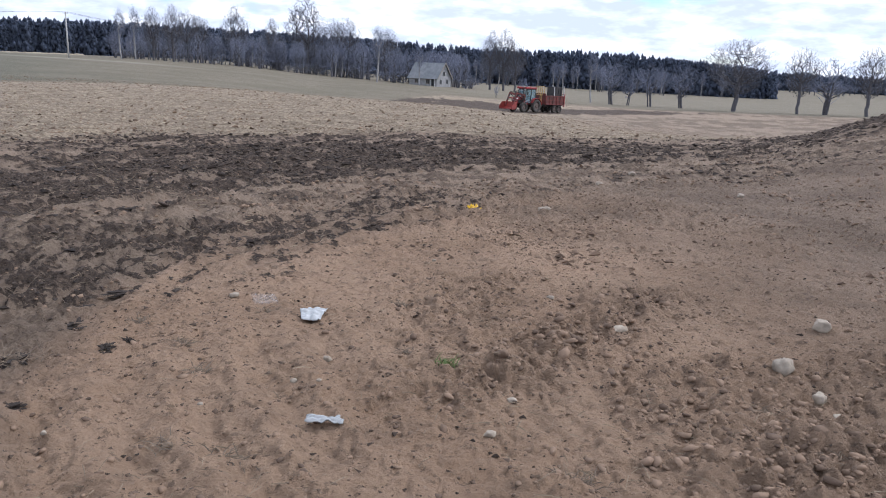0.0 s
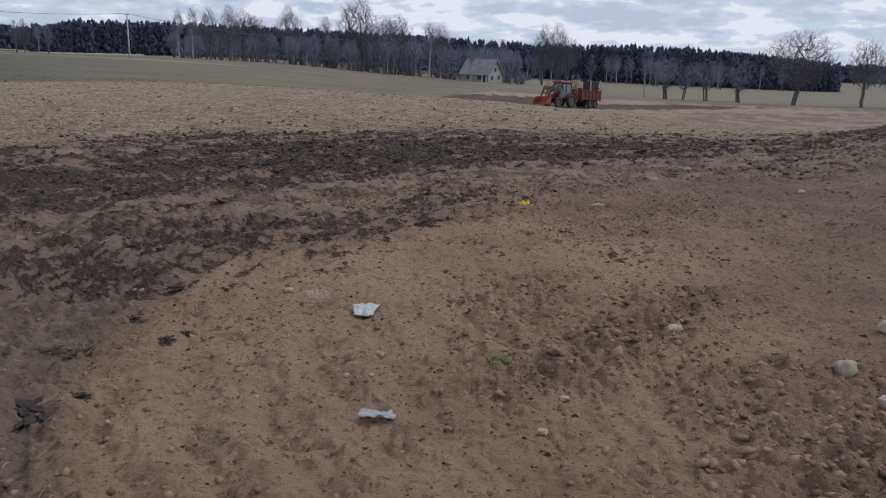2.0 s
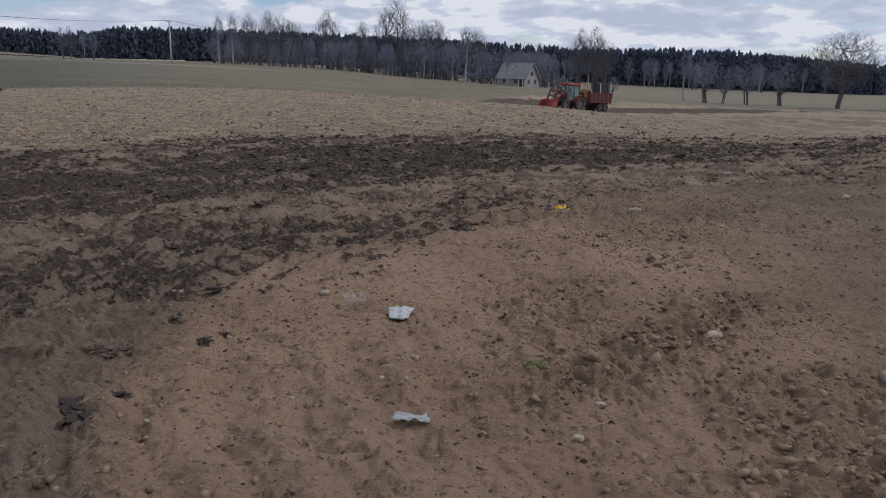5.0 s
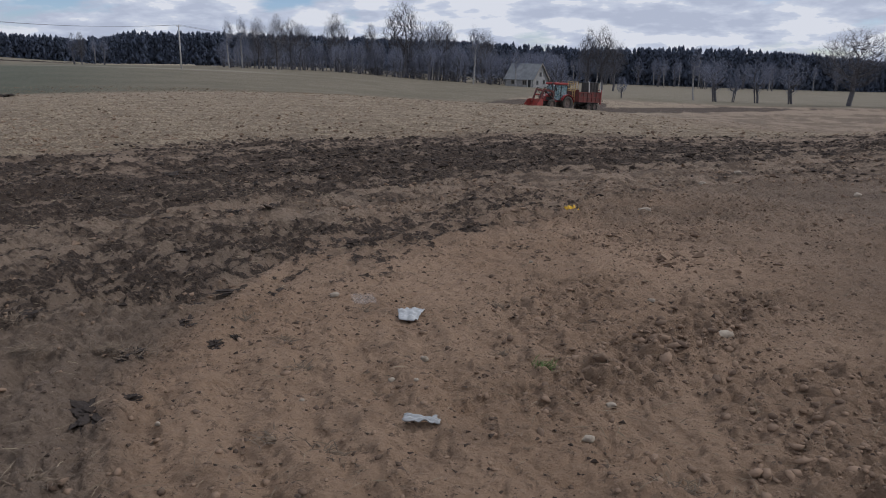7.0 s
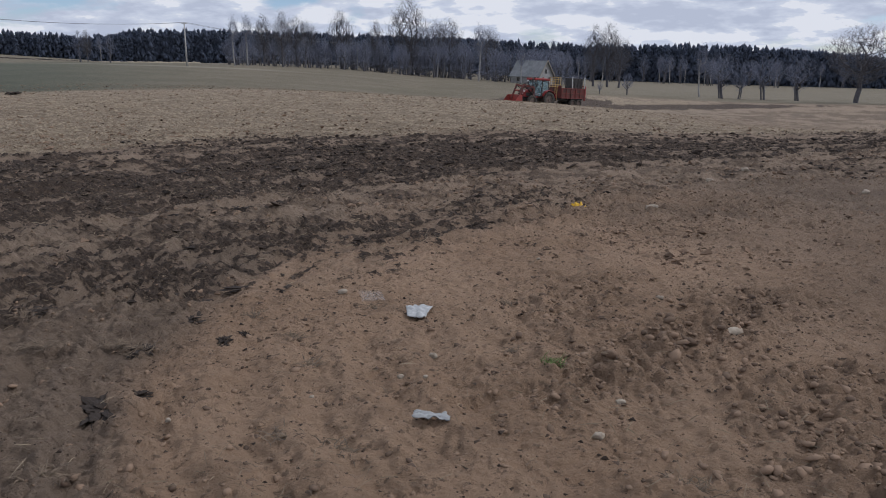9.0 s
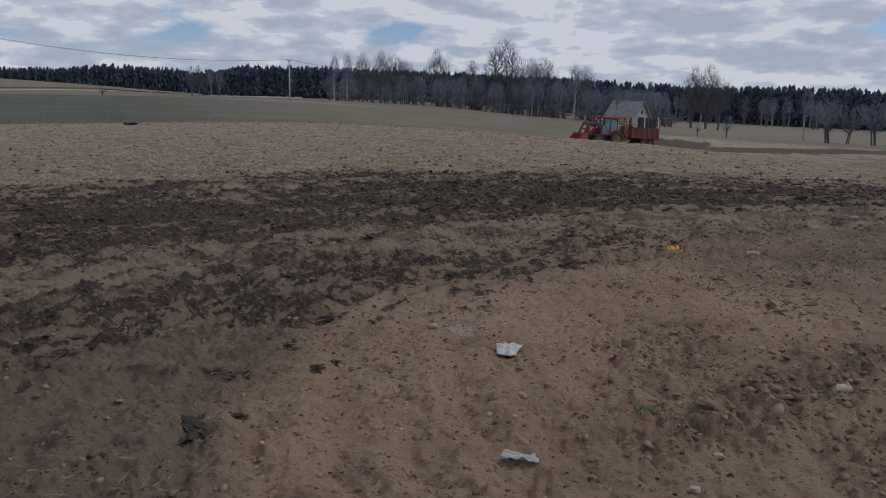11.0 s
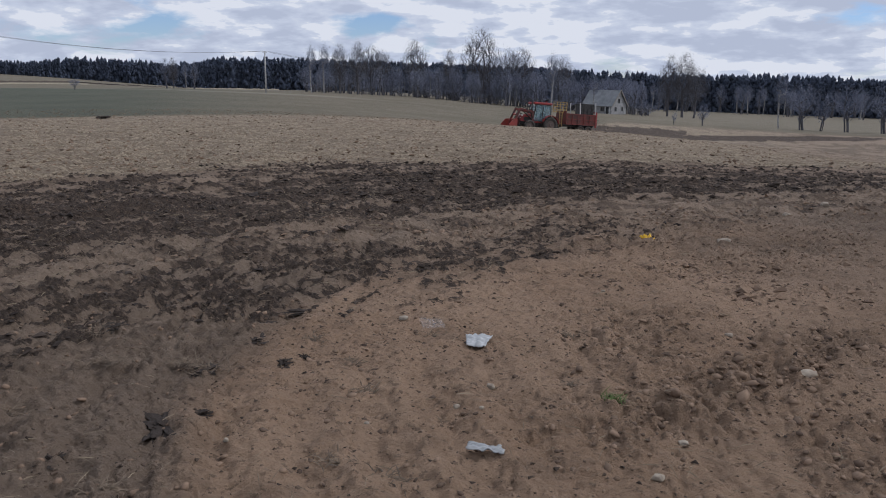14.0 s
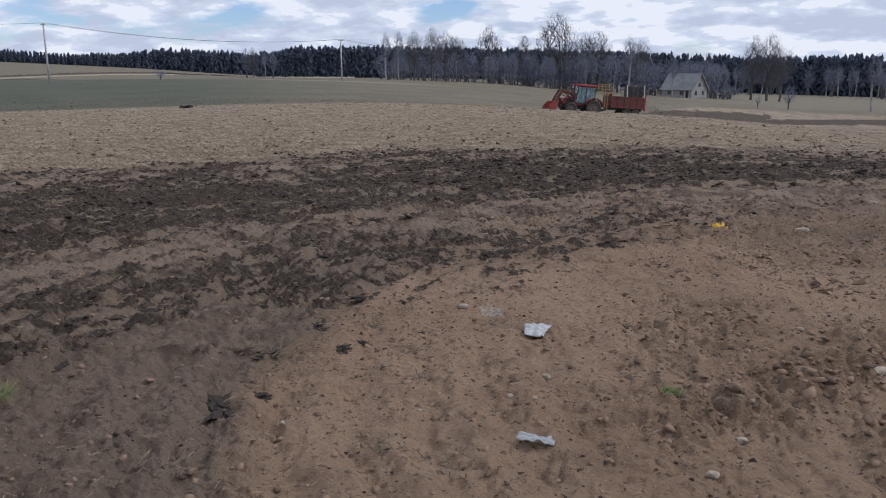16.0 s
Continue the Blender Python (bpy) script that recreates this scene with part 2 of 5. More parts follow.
def zones(x, y):
    """How much of each ground cover lies at a place."""
    r, b = np.hypot(x, y), np.degrees(np.arctan2(x, y))
    wob = (fractal(x, y, 0.5, 3, 31) - 0.5)
    # the field was worked in arcs: q counts the metres out from their middle, arc runs along them
    q, arc = np.hypot(x - 7.0, (y - 2.5) * 0.92), np.arctan2(y - 2.5, 7.0 - x) * 14.0
    ragged = 1 + 0.10 * (fractal(q, arc * 0.3, 1.6, 3, 35) - 0.5) + 0.12 * wob
    edge = np.interp(b, [-60, -38, -27, -23, -19, -13, -8, -3, 1, 8, 17, 30, 60], [5.4, 5.5, 5.8, 6.1, 6.6, 7.2, 8.3, 9.3, 10.4, 12.6, 15.5, 17, 19]) * ragged
    lo = np.interp(b, [-60, -48, -37, -31, -25, -16, -8, 1, 12, 17, 30, 60], [8.2, 8.2, 8.8, 9.4, 10.3, 11.5, 12.8, 15.0, 16.8, 18.2, 21, 24]) * ragged
    hi = np.interp(b, [-60, -48, -41, -33, -25, -16, -8, 1, 9, 17, 22, 26, 30, 60], [19, 19, 18.6, 19.6, 21.4, 23, 24.8, 26.6, 28.5, 32, 36, 55, 70, 70]) * (1 + 0.13 * wob)
    u, f = (r - edge) / (lo - edge), (r - lo) / (hi - lo)
    rows = np.sin(f * 24 + 5 * wob)
    broken = fractal(q, arc * 0.3, 2.2, 3, 39) - 0.5
    dirty = 0.52 * step(-0.16, 0.20, u + 0.9 * broken) - 0.33 * step(0.35, 0.65, u)
    dirty = dirty * (1 - 0.55 * step(-4, 6, b))
    streak = fractal(q, arc * 0.25, 0.9, 3, 37) - 0.5
    dense = 0.56 * step(-0.06, 0.16, f) + 0.08 * rows * step(-0.05, 0.1, f) - 0.24 * step(0.35, 0.75, f)
    dense = dense + 0.45 * streak * step(0.0, 0.15, f) * (1 - step(0.9, 1.1, f))
    manure = (dirty + dense * (1 - 0.22 * step(8, 20, b))) * (1 - step(0.82, 1.10, f + 0.5 * streak))
    manure = np.clip(manure + 0.32 * wob * step(-0.2, 0.1, u) * (1 - step(0.95, 1.1, f)), 0, 1)
    # the strip that the spreader has just covered, down in the hollow
    far = step(-8, -2, b) * (1 - step(12, 18, b)) * step(97, 108, r) * (1 - step(0, 20, r - np.interp(b, [-6, 4, 11], [112, 118, 150]))) * 0.85
    out, on = (93.15 - y) * -0.705 - (x - 1.3) * 0.709, (x - 1.3) * 0.705 + (y - 93.15) * 0.709
    strip = step(-5, -2, out) * (1 - step(5, 10, out)) * step(4, 8, on) * (1 - step(35, 75, on))
    far = np.maximum(far * (1 - step(2, 7, b)), strip)
    manure = np.maximum(manure, far * (1.1 + 0.6 * wob))
    stub = step(0.86, 1.08, f) * (1 - step(150, 170, r)) * (1 - 0.75 * step(5, 14, b) * step(38, 60, r))
    verge = np.interp(b, [-60, -48, -15, -8, 0, 30], [58, 58, 66, 76, 140, 155])
    grass = step(0, 5, r - verge)
    crop = step(0, 3, r - verge) * (1 - step(-40, -20, b)) * (1 - step(190, 230, r))
    road = np.interp(b, [-60, -40, -30, -15], [205, 210, 160, 150])
    pale = np.exp(-((r - road) / 4.0) ** 2) * (1 - step(-22, -16, b)) * 0.8
    pale = np.maximum(pale, 0.16 * step(-2, 4, b) * step(150, 175, r))
    side = np.interp(y, [0, 2.5, 3.5, 6.0, 9.0], [-1.3, -1.6, -2.1, -2.4, -2.2])
    sand = step(-0.35, 0.15, x - side + 0.35 * wob) * (1 - 0.45 * step(0.0, 0.5, u) - 0.55 * step(-0.1, 0.3, f)) * (1 - step(-0.2, 4.2, x - 0.15 * y + 1.5 * wob)) * (1 - step(6.0, 15.0, r + 6 * wob))
    clot = np.clip((fractal(q * 1.0, arc * 0.50, 10.0, 3, 93, 0.75) - 0.5) * 1.7 + 0.5, 0, 1)
    return {"clot": clot, "sand": sand, "manure": manure, "stubble": stub, "tuss": np.clip((fractal(q, arc * 0.35, 4.2, 3, 97, 0.6) - 0.5) * 1.6 + 0.5, 0, 1), "tilled": step(-0.35, 0.25, u) * (1 - 0.45 * sand), "fresh": cloddy(x, y) * (1 - step(6, 9, r)), "grass": grass, "crop": crop, "pale": pale,
            "row": 0.5 + 0.5 * np.sin(np.hypot(x + 4, y + 22) * 2 * math.pi / 1.7 + 2.5 * wob) * (1 - step(45, 75, r))}


def relief(x, y, z):
    """Clods, furrows and lumps on the smooth ground."""
    r = np.hypot(x, y)
    near = 1 - step(45, 75, r)
    lumps = fractal(x, y, 1.3, 3, 5) - 0.5
    clod = np.abs(fractal(x, y, 5.0, 3, 11) - 0.5)
    fine = fractal(x, y, 15.0, 2, 23) - 0.5
    patch = cloddy(x, y)
    # wheel and tine furrows that bend round the sandy rise
    q = np.hypot(x - 5.1, (y - 5.9) * 1.15) + 0.22 * lumps
    wave = np.cos((q - 7.55) * 2 * math.pi / 0.38)
    furrow = -(0.5 * wave + 0.5 * wave ** 3) * (0.1 + 1.3 * step(0.3, 0.7, fractal(x, y, 0.9, 3, 15))) * (1 - step(6.5, 10, r)) * (0.35 + 0.65 * (1 - step(-0.6, 1.4, x)))
    step_down = -0.03 * step(7.35, 7.70, q) * (1 - step(5.8, 7.2, y)) - 0.05 * np.exp(-((q - 7.56) / 0.06) ** 2) * (1 - step(6.5, 8.5, y)) * step(0.42, 0.66, fractal(x, y, 1.1, 3, 53))
    groove = -0.06 * np.exp(-((y - 3.92 - 0.75 * (x - 0.0)) / 0.07) ** 2 - ((x + 0.1) / 0.35) ** 2)
    crumb = np.abs(fractal(x, y, 15.0, 2, 17) - 0.5)
    rough = 1 + 1.1 * step(7.4, 7.9, q) * (1 - step(8, 12, r))
    out = z + near * (0.10 * lumps + (0.06 * rough + 0.20 * patch) * (clod - 0.08) + 0.11 * (crumb - 0.10) * (0.55 * rough + 0.9 * patch) + 0.035 * fine * (0.8 + 0.6 * patch) + 0.022 * furrow + step_down + groove)
    # tilled ridges, broken into lumps, under the manure and in the stubble beyond
    w, t = np.hypot(x - 7.0, (y - 2.5) * 0.92), np.arctan2(y - 2.5, 7.0 - x) * 14.0
    tilled = step(6.0, 10.0, r + 1.2 * np.minimum(-x, 0)) * near
    return out + tilled * (0.24 * (fractal(w, t * 0.45, 3.6, 3, 91, 0.65) - 0.5) + 0.025 * np.sin(w * 2 * math.pi / 0.75))


def surface(x, y, z0, cover):
    """The height of the rough ground with the spread manure on it."""
    return relief(x, y, z0) + cover["manure"] * (1 - step(40, 60, np.hypot(x, y))) * 0.10 * (cover["clot"] - 0.4)


def ground():
    ahead = np.radians(np.linspace(-52, 33, 640))
    rest = np.radians(np.linspace(33, 308, 72)[1:-1])
    angles = np.concatenate([ahead, rest])
    near = np.exp(np.linspace(math.log(1.6), math.log(70), 780))
    far = np.exp(np.linspace(math.log(70), math.log(4600), 110))[1:]
    radii = np.concatenate([[0.25, 0.6, 1.0, 1.3], near, far])
    A, R = np.meshgrid(angles, radii)
    x, y = (R * np.sin(A)).ravel(), (R * np.cos(A)).ravel()
    zs = zones(x, y)
    z = surface(x, y, land(x, y), zs)
    n, k = len(angles), len(radii)
    co = np.column_stack([x, y, z])
    co = np.vstack([co, [0, 0, 0]])
    i = np.arange(k - 1)[:, None] * n + np.arange(n)[None]
    j = np.arange(k - 1)[:, None] * n + (np.arange(n)[None] + 1) % n
    quads = np.stack([i, j, j + n, i + n], -1).reshape(-1, 4)
    tri = np.stack([np.full(n, len(co) - 1), (np.arange(n) + 1) % n, np.arange(n)], -1)
    me = bpy.data.meshes.new("ground")
    me.vertices.add(len(co))
    me.vertices.foreach_set("co", co.ravel())
    me.loops.add(quads.size + tri.size)
    me.loops.foreach_set("vertex_index", np.concatenate([quads[:, ::-1].ravel(), tri.ravel()]).astype(np.int32))
    me.polygons.add(len(quads) + len(tri))
    starts = np.concatenate([np.arange(len(quads)) * 4, quads.size + np.arange(len(tri)) * 3])
    me.polygons.foreach_set("loop_start", starts.astype(np.int32))
    me.polygons.foreach_set("use_smooth", np.ones(len(starts), bool))
    for name, v in zs.items():
        a = me.attributes.new(name, "FLOAT", "POINT")
        a.data.foreach_set("value", np.append(v, 0.0).astype(np.float32))
    me.update(calc_edges=True)
    me.validate()
    me.materials.append(SOIL)
    return tagged(new("ground", me), "tan ploughed field with a dark band of spread manure", "ground", kind="structure")


ground()


# ---- building helpers ----
def mesh_of(name, bm, mat, smooth=False):
    me = bpy.data.meshes.new(name)
    bm.to_mesh(me)
    bm.free()
    for p in me.polygons:
        p.use_smooth = smooth
    me.materials.append(mat)
    return me


def part(name, bm, material, parent, label="", smooth=False, at=None):
    ob = new(name, bm if isinstance(bm, bpy.types.Mesh) else mesh_of(name, bm, material, smooth))
    ob.parent = parent
    if at is not None:
        ob.matrix_basis = at
    return tagged(ob, label)


def box(bm, x0, x1, y0, y1, z0, z1, bevel=0.0, m=None):
    made = bmesh.ops.create_cube(bm, size=1.0, matrix=Matrix.LocRotScale(((x0 + x1) / 2, (y0 + y1) / 2, (z0 + z1) / 2), None, (x1 - x0, y1 - y0, z1 - z0)))
    vs = made["verts"]
    if bevel:
        es = list({e for v in vs for e in v.link_edges})
        got = bmesh.ops.bevel(bm, geom=es, offset=bevel, segments=2, affect="EDGES", profile=0.6)
        vs = list({v for f in got["faces"] for v in f.verts} | {v for v in vs if v.is_valid})
    if m is not None:
        bmesh.ops.transform(bm, matrix=m, verts=vs)
    return bm


def bar(bm, a, b, r, n=6, r2=None):
    a, b = Vector(a), Vector(b)
    d = b - a
    m = Matrix.Translation((a + b) / 2) @ d.to_track_quat("Z", "Y").to_matrix().to_4x4()
    bmesh.ops.create_cone(bm, cap_ends=True, segments=n, radius1=r, radius2=r if r2 is None else r2, depth=d.length, matrix=m)
    return bm


def beam(bm, a, b, w, h):
    """A square bar from a to b."""
    a, b = Vector(a), Vector(b)
    d = b - a
    m = Matrix.Translation((a + b) / 2) @ d.to_track_quat("X", "Z").to_matrix().to_4x4() @ Matrix.Diagonal((d.length, w, h, 1))
    bmesh.ops.create_cube(bm, size=1.0, matrix=m)
    return bm


def empty(name, m=None):
    ob = new(name)
    if m is not None:
        ob.matrix_basis = m
    return ob


# ---- trees ----
BARK = simple("grey_bark", (0.095, 0.092, 0.100), (0.140, 0.136, 0.145), 3.0, 0.95, spec=0.1)
# Twig colour is paled towards blue to carry the haze of distance.
TWIG = simple("hazed_bare_twigs", (0.172, 0.186, 0.238), (0.222, 0.236, 0.290), 2.0, 0.95, spec=0.1)
BIRCH = simple("birch_bark", (0.22, 0.21, 0.205), (0.38, 0.37, 0.36), 2.2, 0.9, spec=0.1)


def tube(V, F, a, b, ra, rb, n=3):
    d = (b - a)
    if d.length < 1e-5:
        return
    u = d.orthogonal().normalized()
    w = d.normalized().cross(u)
    k = len(V)
    for p, r in ((a, ra),) if rb == 0 else ((a, ra), (b, rb)):
        for i in range(n):
            t = 2 * math.pi * i / n
            V.append(p + (u * math.cos(t) + w * math.sin(t)) * r)
    if rb == 0:
        V.append(b)
        F.extend((k + i, k + (i + 1) % n, k + n) for i in range(n))
        return
    for i in range(n):
        F.append((k + i, k + (i + 1) % n, k + n + (i + 1) % n, k + n + i))


def grow(rng, height, width, clear, tips, stems, lean=0.0, steep=0.35):
    """A bare tree: tips spread through a crown, each tied to the nearest wood below it. Returns nodes, parents and loads."""
    P, par = [], []

    def run(p, q, start):
        k, last = max(1, int((q - p).length / (height * 0.07))), start
        for i in range(1, k + 1):
            f = i / k
            w = Vector((rng.gauss(0, 1), rng.gauss(0, 1), rng.gauss(0, 1))) * height * 0.0028 * (i < k)
            sag = Vector((0, 0, -0.05 * (q - p).length * f * (1 - f)))
            P.append(p.lerp(q, f) + w + sag), par.append(last)
            last = len(P) - 1
        return last
    for s in range(stems):
        base = Vector((rng.gauss(0, 0.25), rng.gauss(0, 0.25), -0.4)) if stems > 1 else Vector((0, 0, -0.4))
        P.append(base), par.append(-1)
        spread = Vector((rng.gauss(lean, 0.05 + 0.10 * (stems > 1)), rng.gauss(0, 0.05 + 0.10 * (stems > 1)), 1)) * height * rng.uniform(0.62, 0.78)
        run(base, base + spread, len(P) - 1)
    mid, half = height * (1 + clear) / 2, height * (1 - clear) / 2
    goals = []
    while len(goals) < tips:
        d = Vector((rng.gauss(0, 1), rng.gauss(0, 1), rng.gauss(0, 1))).normalized() * rng.uniform(0.15, 1.0) ** 0.45
        lump = 1 + 0.28 * noise.noise(d * 2.0 + Vector((tips, height, stems)))
        taper = 1.0 - (0.1 + 0.35 * (steep > 1)) * max(d.z, 0) - 0.35 * max(-d.z, 0)
        goals.append(Vector((d.x * width * taper * lump + lean * height * 0.6, d.y * width * taper * lump, mid + d.z * half * min(lump, 1.0))))
    goals.sort(key=lambda g: math.hypot(g.x, g.y) + abs(g.z - mid) * 0.6)
    for g in goals:
        A = np.array(P)
        d = np.array(g) - A
        cost = np.linalg.norm(d, axis=1) + 1.6 * np.maximum(0, steep * np.hypot(d[:, 0], d[:, 1]) - d[:, 2]) + 5.0 * (A[:, 2] < clear * height * 0.7)
        n = int(np.argmin(cost))
        end = run(P[n], g, n)
        for _ in range(3):
            e = g + Vector((rng.gauss(0, 0.6), rng.gauss(0, 0.6), rng.uniform(0.1, 0.9))) * height * 0.05
            P.append(e), par.append(end)
    load = np.zeros(len(P))
    kids = np.bincount([p for p in par if p >= 0], minlength=len(P))
    for i in range(len(P) - 1, -1, -1):
        load[i] += 1.0 if kids[i] == 0 else 0.0
        if par[i] >= 0:
            load[par[i]] += load[i]
    return P, par, load


def tree_kind(name, label, seed, height, width, clear, bark, tips, stems=1, lean=0.0, fine=0.022, steep=0.4):
    P, par, load = grow(random.Random(seed), height, width, clear, tips, stems, lean, steep)
    root = tagged(empty(name), label, "tree", "bare trees round the field")
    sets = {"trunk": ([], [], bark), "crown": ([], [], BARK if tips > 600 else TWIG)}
    R = 0.62 * fine * load ** 0.47
    for i, p in enumerate(par):
        if p < 0:
            continue
        V, F, _ = sets["trunk" if load[i] > tips * 0.12 else "crown"]
        big = load[i] > tips * 0.12
        tube(V, F, P[p], P[i], R[p] if par[p] < 0 or R[p] < R[i] * 1.6 else R[i] * 1.25, R[i] if load[i] > 1 else 0, 6 if big else 3)
    # fine twigs all along the thin wood
    rng = random.Random(seed + 100)
    V, F, _ = sets["crown"]
    for i, p in enumerate(par):
        if p < 0 or load[i] > tips * 0.10 or P[i].z < clear * height * 0.8:
            continue
        along = (P[i] - P[p]).normalized()
        for _ in range(1 if tips > 300 else 2):
            d = along * 0.8 + Vector((rng.gauss(0, 0.6), rng.gauss(0, 0.6), rng.uniform(0.0, 0.9)))
            tube(V, F, P[i], P[i] + d.normalized() * height * rng.uniform(0.025, 0.06), fine * (0.45 if tips > 300 else 0.6), 0, 3)
    top = max(v.z for v in P) / height
    for pname, (V, F, mat) in sets.items():
        me = bpy.data.meshes.new(pname)
        me.from_pydata([v / top for v in V], [], F)
        me.materials.append(mat)
        part(pname, me, mat, root)
    return root


KINDS = {
    "oak": tree_kind("bare_tree", "spreading leafless tree with a short thick trunk", 3, 15, 6.4, 0.22, BARK, 1100, 1, 0.05, 0.0165),
    "oak2": tree_kind("bare_tree", "rounded leafless tree with upswept limbs", 8, 14, 4.2, 0.25, BARK, 680, 1, 0.0, 0.017, 0.9),
    "tall": tree_kind("bare_tree", "tall leafless tree with a fan of upright limbs", 12, 18, 4.4, 0.16, BARK, 760, 1, 0.0, 0.019, 1.5),
    "small": tree_kind("bare_tree", "small leafless tree with a dense low crown", 21, 9, 3.0, 0.22, BARK, 170, 2, 0.0, 0.026, 0.8),
    "birch": tree_kind("birch_tree", "slender leafless birch with a pale trunk", 5, 16, 2.2, 0.35, BIRCH, 200, 1, 0.0, 0.022, 1.2),
    "bush": tree_kind("shrub", "low leafless shrub at the foot of the copse", 33, 4, 2.4, 0.02, BARK, 45, 1, 0.0, 0.024),
    "thin": tree_kind("young_tree", "thin leafless young tree of the copse", 17, 11, 2.2, 0.15, BARK, 130, 2, 0.0, 0.028, 1.2),
}
KIND_H = {"oak": 15, "oak2": 14, "tall": 18, "small": 9, "birch": 16, "thin": 11, "bush": 4}
used = set()


def plant(kind, b, r, h, wide=1.0, turn=None):
    x, y = polar(b, r)
    k = h / KIND_H[kind]
    turn = random.uniform(0, 360) if turn is None else turn
    m = pose(x, y, hz(x, y) - 0.1, 0, 0, turn) @ Matrix.Diagonal((k * wide, k * wide, k, 1))
    if kind not in used:
        used.add(kind)
        KINDS[kind].matrix_basis = m
        return KINDS[kind]
    s = KINDS[kind].scale
    return copy_thing(KINDS[kind], m @ Matrix.Diagonal((1 / s.x, 1 / s.y, 1 / s.z, 1)))


def rise(b, r, top):
    """The height of a tree at bearing b and distance r whose tip stands top degrees above eye level."""
    x, y = polar(b, r)
    return EYE + r * math.tan(radians(top)) - hz(x, y)


# the trees that stand out, by bearing, distance and the slope to the tip
for kind, b, r, top, wide in [
        ("birch", -22.3, 190, 2.8, 0.9), ("birch", -21.4, 195, 2.9, 1.0), ("tall", -20.3, 200, 3.0, 0.9), ("tall", -19.0, 196, 3.25, 0.9), ("oak2", -18.0, 205, 2.9, 0.9), ("oak2", -17.2, 207, 2.6, 0.8),
        ("tall", -14.9, 215, 3.35, 1.1), ("tall", -12.4, 215, 2.7, 0.8), ("tall", -10.1, 210, 4.2, 1.25), ("oak2", -8.2, 215, 2.8, 0.9), ("oak2", -7.2, 217, 2.9, 0.9), ("birch", -5.0, 190, 2.5, 0.9),
        ("oak2", -4.3, 215, 2.3, 0.9), ("birch", -1.9, 186, 1.1, 0.8), ("thin", 0.3, 225, 1.3, 1.0), ("tall", 3.2, 225, 2.5, 0.85), ("tall", 4.2, 225, 2.6, 0.9),
        ("oak2", 5.0, 225, 1.6, 0.9), ("birch", 10.5, 172, 1.15, 1.0), ("small", 11.9, 170, 0.5, 1.1), ("small", 13.1, 172, -0.6, 0.9), ("small", 14.6, 172, 0.4, 1.0),
        ("small", 16.7, 172, 0.4, 1.1), ("oak", 20.2, 165, 2.35, 1.15), ("oak2", 24.2, 165, 1.85, 0.9), ("small", 25.9, 168, 1.1, 1.2), ("oak2", 28.3, 168, 2.0, 1.0),
        ("small", 5.6, 155, -0.9, 0.9), ("small", 3.7, 150, -1.5, 0.7), ("thin", -30.3, 205, 1.45, 1.0), ("thin", -32.2, 330, 1.6, 1.1), ("tall", -31.7, 330, 1.75, 0.8), ("birch", -30.9, 320, 1.3, 0.9)]:
    plant(kind, b, r, rise(b, r, top), wide)

# the copse behind the field
rng = random.Random(4)
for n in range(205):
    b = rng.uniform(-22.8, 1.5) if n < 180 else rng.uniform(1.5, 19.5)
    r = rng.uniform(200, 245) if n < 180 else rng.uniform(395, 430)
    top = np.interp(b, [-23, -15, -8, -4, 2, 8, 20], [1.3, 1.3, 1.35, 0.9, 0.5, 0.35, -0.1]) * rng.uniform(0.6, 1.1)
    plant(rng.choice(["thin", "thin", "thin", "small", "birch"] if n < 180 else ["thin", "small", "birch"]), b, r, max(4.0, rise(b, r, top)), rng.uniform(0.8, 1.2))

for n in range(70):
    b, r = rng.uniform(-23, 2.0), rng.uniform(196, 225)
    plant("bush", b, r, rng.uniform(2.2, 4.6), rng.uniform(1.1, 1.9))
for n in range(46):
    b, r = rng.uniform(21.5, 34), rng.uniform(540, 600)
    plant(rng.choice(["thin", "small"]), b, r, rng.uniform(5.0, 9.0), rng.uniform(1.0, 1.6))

# The haze over the distant conifers is put into this blue tone.
NEEDLE = Shade("hazed_pine_needles", 0.95, 0, 0.1)
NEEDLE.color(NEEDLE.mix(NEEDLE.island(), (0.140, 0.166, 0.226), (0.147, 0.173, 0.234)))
thin = NEEDLE.nt.nodes.new("ShaderNodeBsdfTranslucent")      # needles let light through, tinted with the same haze
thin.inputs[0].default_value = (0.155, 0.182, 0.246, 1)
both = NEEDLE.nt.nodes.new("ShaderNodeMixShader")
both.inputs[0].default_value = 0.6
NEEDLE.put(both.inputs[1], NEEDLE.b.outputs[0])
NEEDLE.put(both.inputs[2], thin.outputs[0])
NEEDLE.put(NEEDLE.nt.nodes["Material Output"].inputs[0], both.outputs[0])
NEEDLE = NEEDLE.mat


